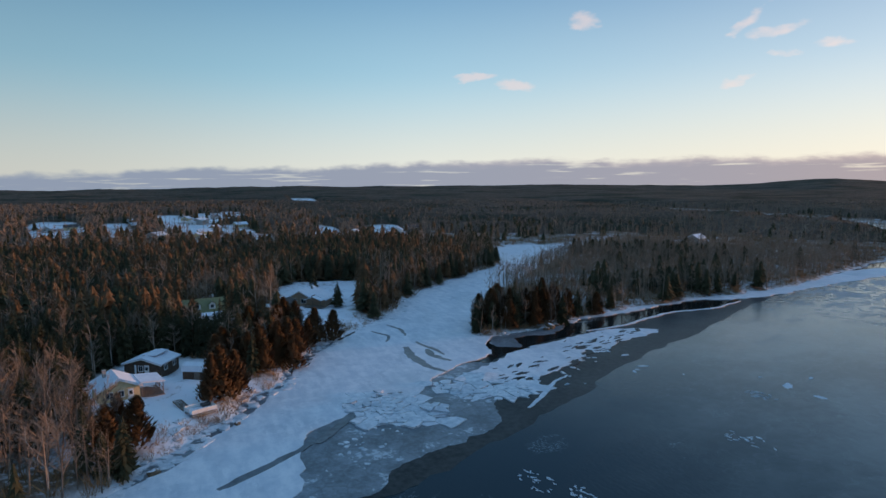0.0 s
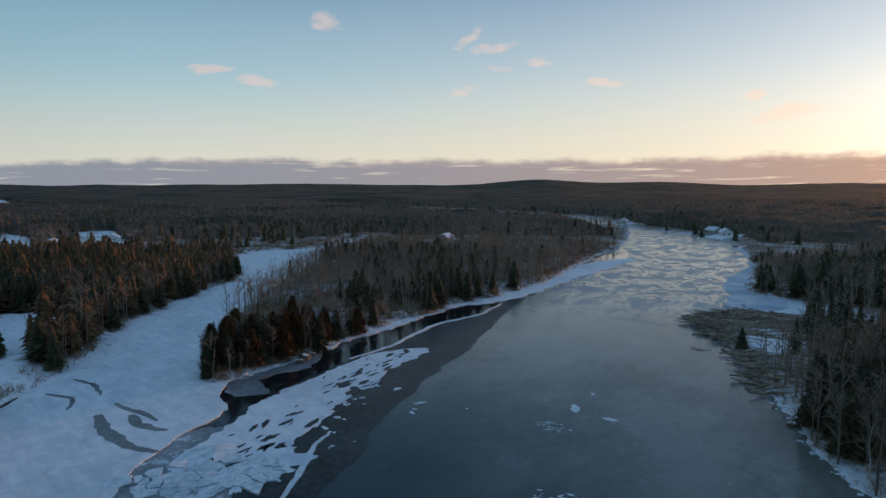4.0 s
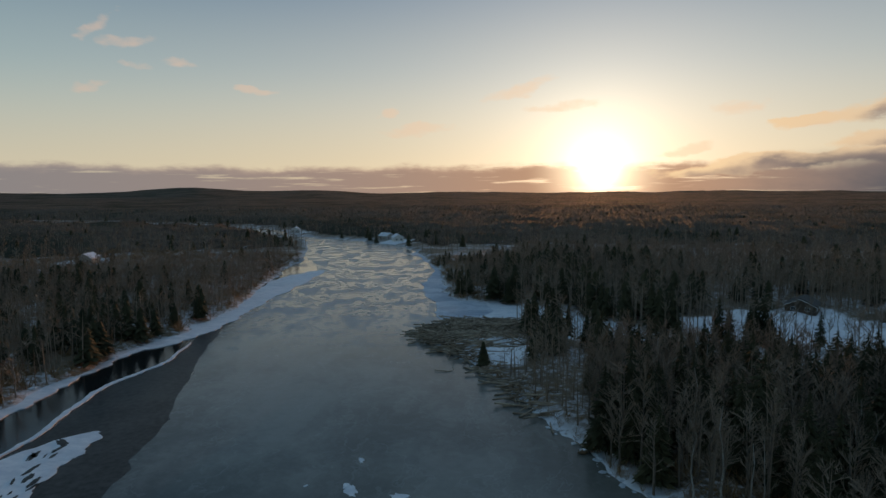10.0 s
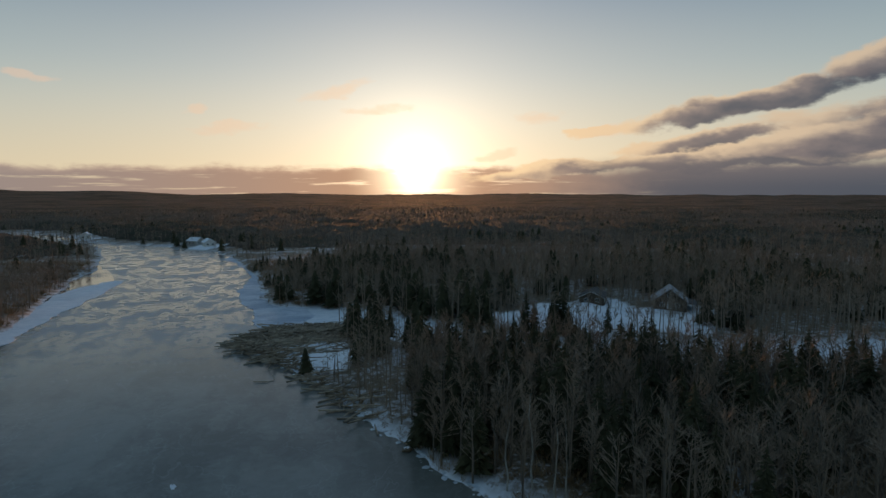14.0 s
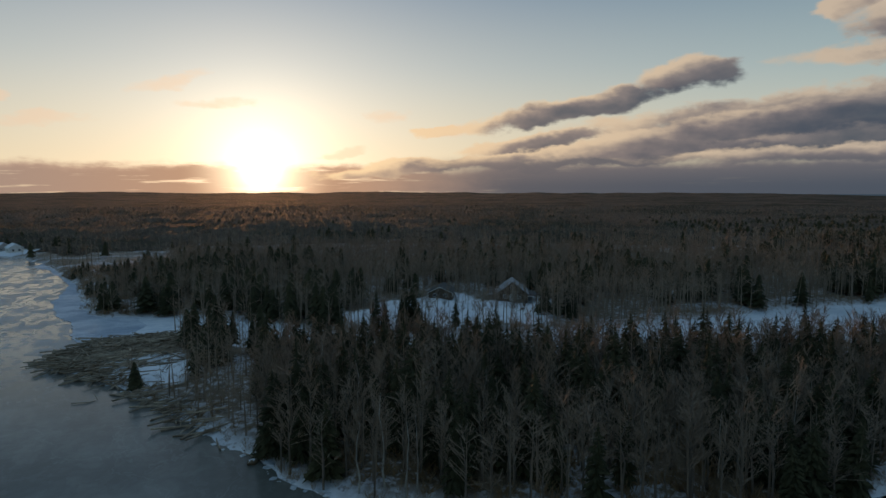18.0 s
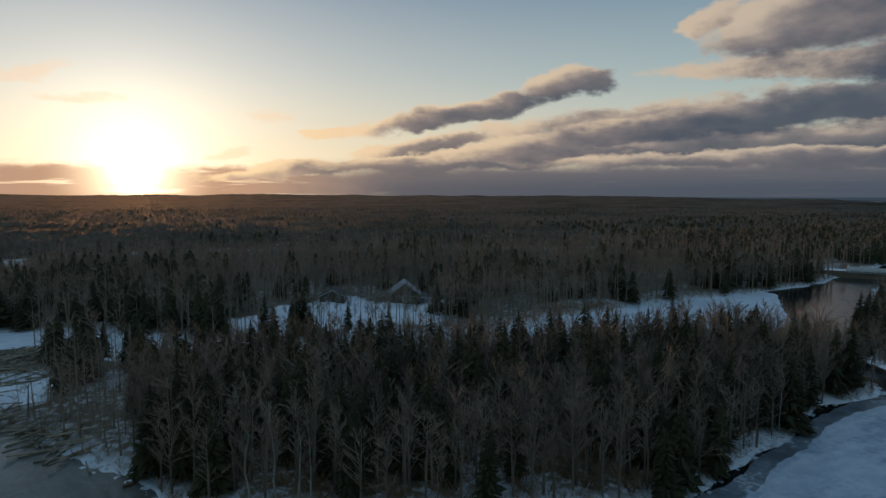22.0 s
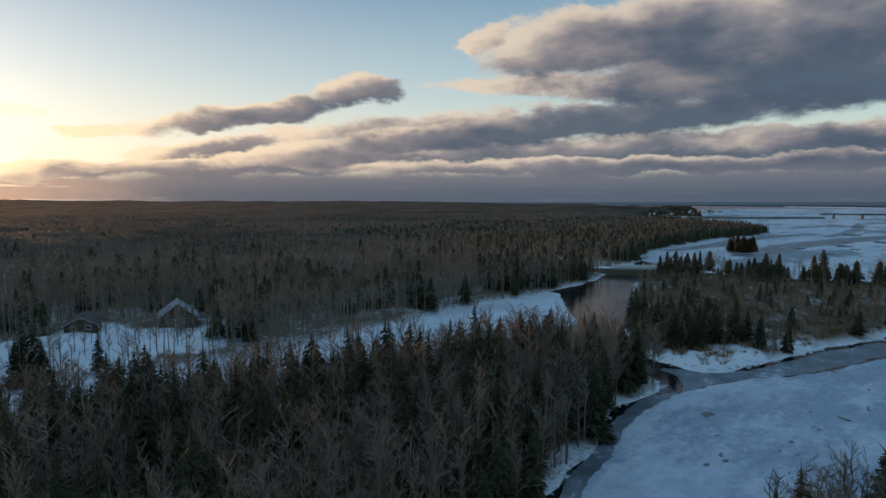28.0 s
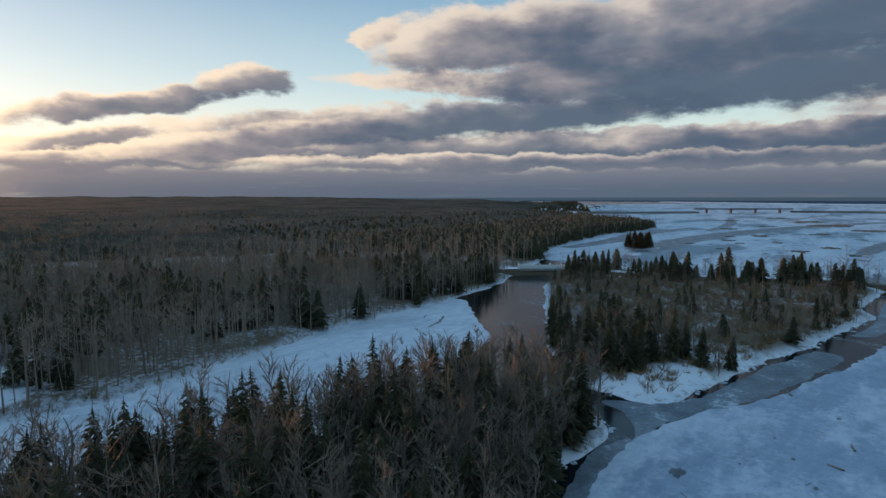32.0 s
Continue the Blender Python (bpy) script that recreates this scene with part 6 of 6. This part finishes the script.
def plate_field(r, cx, cy, turn, half_x, half_y, count, lift, gap, level=0.1):
    """Angular plates of one shattered sheet, small ones among large ones, a little tilted, with open cracks."""
    sites = []
    while len(sites) < count:
        p = r.uniform(-1, 1, 2) * (half_x, half_y)
        crowd = 0.5 + 0.5 * noise.noise(Vector((p[0] * 0.16 + cx, p[1] * 0.16, 3.0)))
        if all(np.hypot(*(p - q)) > 0.5 + 2.9 * crowd**2 for q in sites) or r.uniform() < 0.02:
            sites.append(p)
    sites = np.array(sites)
    for k, p in enumerate(sites):
        edge = (p[0] / half_x) ** 2 + (p[1] / half_y) ** 2 + 0.45 * noise.noise(Vector((p[0] * 0.25, p[1] * 0.25, cx)))
        if edge > 0.85 or r.uniform() < gap:
            continue
        ring = p + np.array([(-3, -3), (3, -3), (3, 3), (-3, 3)]) * r.uniform(0.8, 1.1)
        near = np.argsort(((sites - p) ** 2).sum(1))[1:18]
        for q in sites[near]:
            ring = clip_half(ring, (p + q) / 2, q - p)
        mid = ring.mean(0)
        ring = (ring - mid) * r.uniform(0.93, 0.985)
        m = len(ring)
        for jag in (0.13, 0.07):
            ring = np.stack([ring, (ring + np.roll(ring, -1, 0)) / 2 + r.normal(0, jag, ring.shape)], 1).reshape(-1, 2)
        m *= 4
        thick = r.uniform(0.02, lift) * (1.8 if r.uniform() < 0.12 else 1.0)
        tilt = r.normal(0, 0.035, 2) * (3.0 if r.uniform() < 0.1 else 1.0)
        z = np.maximum(thick + ring @ tilt, 0.02)
        v = [(a, b, h) for (a, b), h in zip(ring * 0.985, z)] + [(a, b, -0.2) for a, b in ring] + [(0, 0, thick + 0.01)]
        f = []
        for a in range(m):
            e = (a + 1) % m
            f += [(2 * m, a, e), (a, m + a, m + e), (a, m + e, e)]
        ob = part("floe", mesh_from("floe", v, f, RUBBLE), rubble)
        ob.matrix_basis = Matrix.Translation((cx, cy, level)) @ Matrix.Rotation(radians(turn), 4, "Z") @ Matrix.Translation((*mid, 0))


plate_field(r, -56, -1.5, 32, 10.5, 7.5, 110, 0.34, 0.03)
plate_field(r, -60, 17, 60, 11, 6.5, 70, 0.2, 0.12)


def ragged_floe(r, x, y, length, width, turn, mat=None, top=None):
    """A flat scrap of ice with a torn outline."""
    n, ring, seed = 72, [], r.uniform(0, 90)
    ca, sa = math.cos(turn), math.sin(turn)
    for k in range(n):
        a = k / n * 6.2832
        d = Vector((math.cos(a), math.sin(a), seed))
        q = 1 + 0.55 * noise.noise(d * 1.6) + 0.32 * noise.noise(d * 4.1) + 0.16 * noise.noise(d * 9.0)
        u, v = math.cos(a) * q * length, math.sin(a) * q * width
        ring.append((x + u * ca - v * sa, y + u * sa + v * ca))
    ob = part("floe" if mat is None else "gap", slab_mesh("floe", np.array(ring), top or r.uniform(0.07, 0.12), 0.0, mat or ICE), tongue)
    return ob


tongue = tagged(new("floe_tongue"), "white tongue of torn snowy floes along the current", "ice floes")
ragged_floe(r, -56, -1.5, 9.5, 6.2, radians(32))
ragged_floe(r, -61, 21, 8.5, 5.2, radians(50))
for k in range(64):
    q = r.uniform()
    length = r.uniform(0.4, 1.9)
    ragged_floe(r, -60 - 28 * q + r.normal(0, 2.8), 16 + 58 * q + r.normal(0, 1.6), length, length * r.uniform(0.14, 0.36), radians(112) + r.normal(0, 0.25), BLACK_ICE, 0.135)
LINE = np.array([(-56, 12), (-62, 24), (-70, 40), (-77, 55), (-85, 76)], float)
for k in range(70):
    s = r.uniform() ** 1.25
    p = np.array([np.interp(s * 4, range(5), LINE[:, i]) for i in (0, 1)])
    wide = 5.5 * (1 - 0.75 * s)
    big = k < 10
    p += np.array([0.87, 0.45]) * r.normal(0, 0.55) * wide
    length = r.uniform(2.5, 5.5) if big else r.uniform(0.3, 1.6)
    ragged_floe(r, *p, length, length * r.uniform(0.3, 0.5), radians(116) + r.normal(0, 0.2))
for k in range(60):
    s = r.uniform()
    x, y = (-38 - 12 * s + r.normal(0, 3), -15 + 12 * s + r.normal(0, 3)) if k < 40 else (-50 - 30 * s + r.normal(0, 2), 22 + 40 * s + r.normal(0, 2))
    size = r.uniform(0.2, 0.75)
    ob = part("floe", FLOES[int(r.randint(10))], rubble)
    ob.matrix_basis = Matrix.LocRotScale(Vector((x, y, 0.05)), Euler((0, 0, r.uniform(0, 6.28))), Vector((size, size * r.uniform(0.6, 1.0), 0.5)))

# small scraps and frosty films drifting on the open river
scraps = tagged(new("drift_ice"), "few small white scraps of ice drifting on the river", "ice floes")
tongue = scraps
for x, y, length, width in ((-40, 71, 1.7, 0.7), (-41, 72, 0.8, 0.4), (-41.9, 79.4, 0.8, 0.35), (-33.3, 71, 1.1, 0.6), (-46, 70.7, 0.3, 0.2), (-60.6, 54, 1.2, 0.4), (-58, 50, 0.7, 0.3), (-59, 51.5, 0.5, 0.3), (-69, 56, 0.9, 0.6), (-53, 58, 0.35, 0.2)):
    ragged_floe(r, x, y, length, width, r.uniform(0, 3.1))
for cx, cy, half in ((-24, 44, 4.5), (-24.5, 8.6, 3.5), (-19, 12, 2.5), (-38, 62, 3.0)):
    for k in range(26):
        a, q = r.uniform(0, 6.28), half * r.uniform() ** 0.6
        ragged_floe(r, cx + q * math.cos(a), cy + q * math.sin(a) * 0.6, r.uniform(0.12, 0.5), r.uniform(0.05, 0.14), radians(20) + r.normal(0, 0.5))

# broken plates and stones pushed up along the shores, and brown grass and brush above them: uncountable
def along(points, step, jitter, seed):
    rr = np.random.RandomState(seed)
    pts = frayed(points, 1.2, step, closed=False)
    return pts + rr.normal(0, jitter, pts.shape), rr


BLOCKS = [soup_of(m) for m in FLOES]
for line, step, size in ((LEFT_SHORE[2:12], 0.075, 1.0), (SPIT_SHORE[4:17], 0.9, 0.8), (ISLAND[:15], 0.35, 0.55), (EAST_LAND[1:9], 0.7, 0.6)):
    pts, rr = along(line, step, 1.5, 31)
    pts = pts[(grid_at(GDEPTH, pts[:, 0], pts[:, 1]) > (-2.5 if step < 0.2 else -0.4))]
    z = np.maximum(grid_at(GZ, pts[:, 0], pts[:, 1]), 0.05)
    scattered(BLOCKS, rr.randint(10, size=len(pts)), np.c_[pts, z], size * (0.2 + 1.1 * rr.uniform(0, 1, len(pts)) ** 2), "shore_ice_blocks", RUBBLE, "broken ice blocks pushed up along the shore")

r = np.random.RandomState(15)


def brush(r, height, stems):
    s = Soup()
    for k in range(stems):
        a, q = r.uniform(0, 6.28), r.uniform(0, 0.6)
        p = Vector((math.cos(a) * q, math.sin(a) * q, -0.1))
        d = Vector((math.cos(a) * 0.5 + r.normal(0, 0.3), math.sin(a) * 0.5 + r.normal(0, 0.3), 1.2)).normalized()
        s.blade(p, p + d * height * r.uniform(0.5, 1.1), 0.035)
        for i in range(3):
            o = p + d * height * r.uniform(0.3, 0.8)
            e = (d + Vector((r.normal(0, 0.5), r.normal(0, 0.5), 0.2))).normalized()
            s.blade(o, o + e * height * 0.4, 0.022)
    return s.arrays()


BRUSH = [brush(r, r.uniform(1.2, 2.4), 9) for _ in range(5)]


def scrub(r, height, stems):
    """Thin low shrub of single spikes for the forest floor."""
    s = Soup()
    for k in range(stems):
        a, q = r.uniform(0, 6.28), r.uniform(0, 0.9)
        p = Vector((math.cos(a) * q, math.sin(a) * q, -0.1))
        e = Vector((math.cos(a) * 0.6 + r.normal(0, 0.4), math.sin(a) * 0.6 + r.normal(0, 0.4), 1.2)).normalized() * height * r.uniform(0.5, 1.1)
        side = e.orthogonal().normalized() * 0.07
        s.tri(p + side, p - side, p + e)
    return s.arrays()


SCRUB = [scrub(r, r.uniform(1.2, 2.4), 20) for _ in range(5)]
DRY = tinted("dry_brush", (0.13, 0.08, 0.045), (0.36, 0.24, 0.13))
for line, inland, count in ((LEFT_SHORE[2:13], 2.6, 1300), (SPIT_SHORE[3:17], 3.5, 700), (ISLAND[:20], 3.0, 1500), (EAST_LAND, 4.0, 130), (ISLET, 3.0, 150), (RIGHT_SHORE[5:21], 3.0, 2200)):
    pts = frayed(line, 1.0, 0.5, closed=False)
    pts = pts[rng.randint(len(pts), size=count)] + rng.normal(0, inland, (count, 2))
    depth = grid_at(GDEPTH, pts[:, 0], pts[:, 1])
    pts = pts[(depth > 0.7) & (depth < 14)]
    scattered(BRUSH, rng.randint(5, size=len(pts)), np.c_[pts, grid_at(GZ, pts[:, 0], pts[:, 1])], rng.uniform(0.35, 0.9, len(pts)) , "shore_brush", DRY, "dry brown grass and brush along the bank")
pts = np.c_[rng.uniform(-330, -40, 6500), rng.uniform(-80, 330, 6500)]
depth = grid_at(GDEPTH, pts[:, 0], pts[:, 1])
pts = pts[(depth > 2) & free_ground(pts[:, 0], pts[:, 1], depth, 2)]
scattered(SCRUB, rng.randint(5, size=len(pts)), np.c_[pts, grid_at(GZ, pts[:, 0], pts[:, 1])], rng.uniform(0.8, 1.7, len(pts)), "forest_scrub", DRY, "low brown scrub under the western trees")
# low scrub on the floor of the woods
pts = np.c_[rng.uniform(-10, 300, 5200), rng.uniform(25, 150, 5200)]
depth = grid_at(GDEPTH, pts[:, 0], pts[:, 1])
pts = pts[(depth > 3) & (road_gap(pts[:, 0], pts[:, 1]) > 5)]
scattered(SCRUB, rng.randint(5, size=len(pts)), np.c_[pts, grid_at(GZ, pts[:, 0], pts[:, 1])], rng.uniform(0.7, 1.6, len(pts)), "forest_scrub", DRY, "low brown scrub under the trees")


# ---- driftwood ----
def log_mesh(r, sides=6):
    s = Soup()
    bend = [Vector((-0.5, 0, 0)), Vector((-0.15, r.normal(0, 0.012), r.normal(0, 0.01))), Vector((0.2, r.normal(0, 0.015), r.normal(0, 0.01))), Vector((0.5, r.normal(0, 0.02), 0))]
    rad = (0.03, 0.027, 0.023, 0.013)
    for a, b, ra, rb in zip(bend, bend[1:], rad, rad[1:]):
        s.tube(a, b, ra, rb, sides)
    for k in range(2):
        o = bend[1 + k]
        s.blade(o, o + Vector((0.12, r.normal(0, 0.06), r.uniform(0.02, 0.08))), 0.009)
    return s.mesh("log", DRIFT)


r = np.random.RandomState(21)
LOGS = [log_mesh(r) for _ in range(8)]


def at_depth(x, y):
    return float(grid_at(GDEPTH, np.array([x]), np.array([y]))[0])


pile = tagged(new("driftwood_pile"), "wide tangle of grey driftwood logs on the snowy point", "driftwood")
pile_rows = []
for k in range(1300):
    s, q = r.uniform(), r.normal(0, 1)
    if k % 4:
        x, y = -54 + 27 * s + r.normal(0, 3), 152 + 10 * s + r.normal(0, 8)
    else:
        x, y = -46 + 26 * s + r.normal(0, 2.5), 142 - 40 * s + r.normal(0, 3)
    if at_depth(x, y) < -0.5 or x > -14:
        continue
    length = r.uniform(2.0, 8.0) if r.uniform() < 0.7 else r.uniform(6, 12)
    z = max(at_ground(x, y), 0.1) + r.uniform(0.02, 0.7)
    pile_rows.append((x, y, z, length, r.uniform(0, 6.28) if r.uniform() < 0.4 else r.normal(0.3, 0.5), r.normal(0, 0.07)))
for x, y, z, length, a, tilt in pile_rows[:290]:
    ob = part("log", LOGS[int(r.randint(8))], pile)
    ob.matrix_basis = Matrix.LocRotScale(Vector((x, y, z)), Euler((0, tilt, a)), Vector((length, min(length, 6), min(length, 6))))
shapes = [soup_of(m) for m in LOGS]
vs, fs, count = [], [], 0
for x, y, z, length, a, tilt in pile_rows[290:]:
    v, f = shapes[int(r.randint(8))]
    m = np.array(Matrix.LocRotScale(Vector((x, y, z)), Euler((0, tilt, a)), Vector((length, min(length, 6), min(length, 6)))))
    vs.append(v @ m[:3, :3].T + m[:3, 3])
    fs.append(f + count)
    count += len(v)
tagged(part("driftwood", mesh_from("driftwood", np.concatenate(vs), np.concatenate(fs), DRIFT), pile), kind="stuff")

snag = thing_at("driftwood_branch", -40.6, 123, 10, "forked bare branch frozen into the river ice", "driftwood", z=0.0)
s = Soup()
s.tube((-2.6, 0.6, 0.25), (0, 0, 0.2), 0.09, 0.13, 6)
s.tube((0, 0, 0.2), (1.2, 0.7, 0.1), 0.1, 0.05, 6)
part("stem", s.mesh("stem", DRIFT), snag)
s = Soup()
s.tube((1.5, 1.2, 0.0), (1.0, 1.9, 1.0), 0.09, 0.03, 5)
part("limb", s.mesh("limb", DRIFT), snag)
for x, y, turn, length in ((-17, 97, 100, 5.0), (-12, 91, 130, 4.0), (-104, 60, 50, 9.0), (-100, 50, 45, 7.0), (150, 44, 20, 3.0), (118, 36, 60, 2.4), (127, 34, 10, 2.6), (172, 144, 30, 5.0), (152, 130, 50, 4.0), (-25, 110, 110, 6.0)):
    ob = new("driftwood_log", LOGS[int(r.randint(8))])
    ob.matrix_basis = Matrix.LocRotScale(Vector((x, y, max(at_ground(x, y), 0.15) + 0.12)), Euler((0, 0.02, radians(turn))), Vector((length, 5, 5)))
    tagged(ob, "single dark driftwood log lying at the ice edge", "driftwood", "driftwood logs")

# shore boulder with a snow cap at the tip of the spit
def boulder(name, x, y, size, label, seed):
    bm = bmesh.new()
    bmesh.ops.create_icosphere(bm, subdivisions=3, radius=1.0)
    for v in bm.verts:
        v.co *= 1.0 + 0.28 * noise.noise(v.co * 1.3 + Vector((seed, 0, 0))) + 0.1 * noise.noise(v.co * 4)
        v.co.x, v.co.y, v.co.z = v.co.x * size, v.co.y * size * 0.7, v.co.z * size * 0.5
    me = bpy.data.meshes.new(name)
    bm.to_mesh(me)
    bm.free()
    me.materials.append(SNOW)
    ob = new(name, me)
    ob.matrix_basis = pose(x, y, max(at_ground(x, y), 0.1) + size * 0.25, 0, 0, seed * 40)
    return tagged(ob, label, "boulder", "shore boulders")


for k, (x, y, size) in enumerate(((-98.5, 54, 1.6), (-97, 52, 0.9), (-100, 57, 0.8), (-44, -38, 0.9), (-58, -27, 0.7), (-12, 89, 0.8))):
    boulder("boulder", x, y, size, "snow-capped boulder at the water's edge", k)
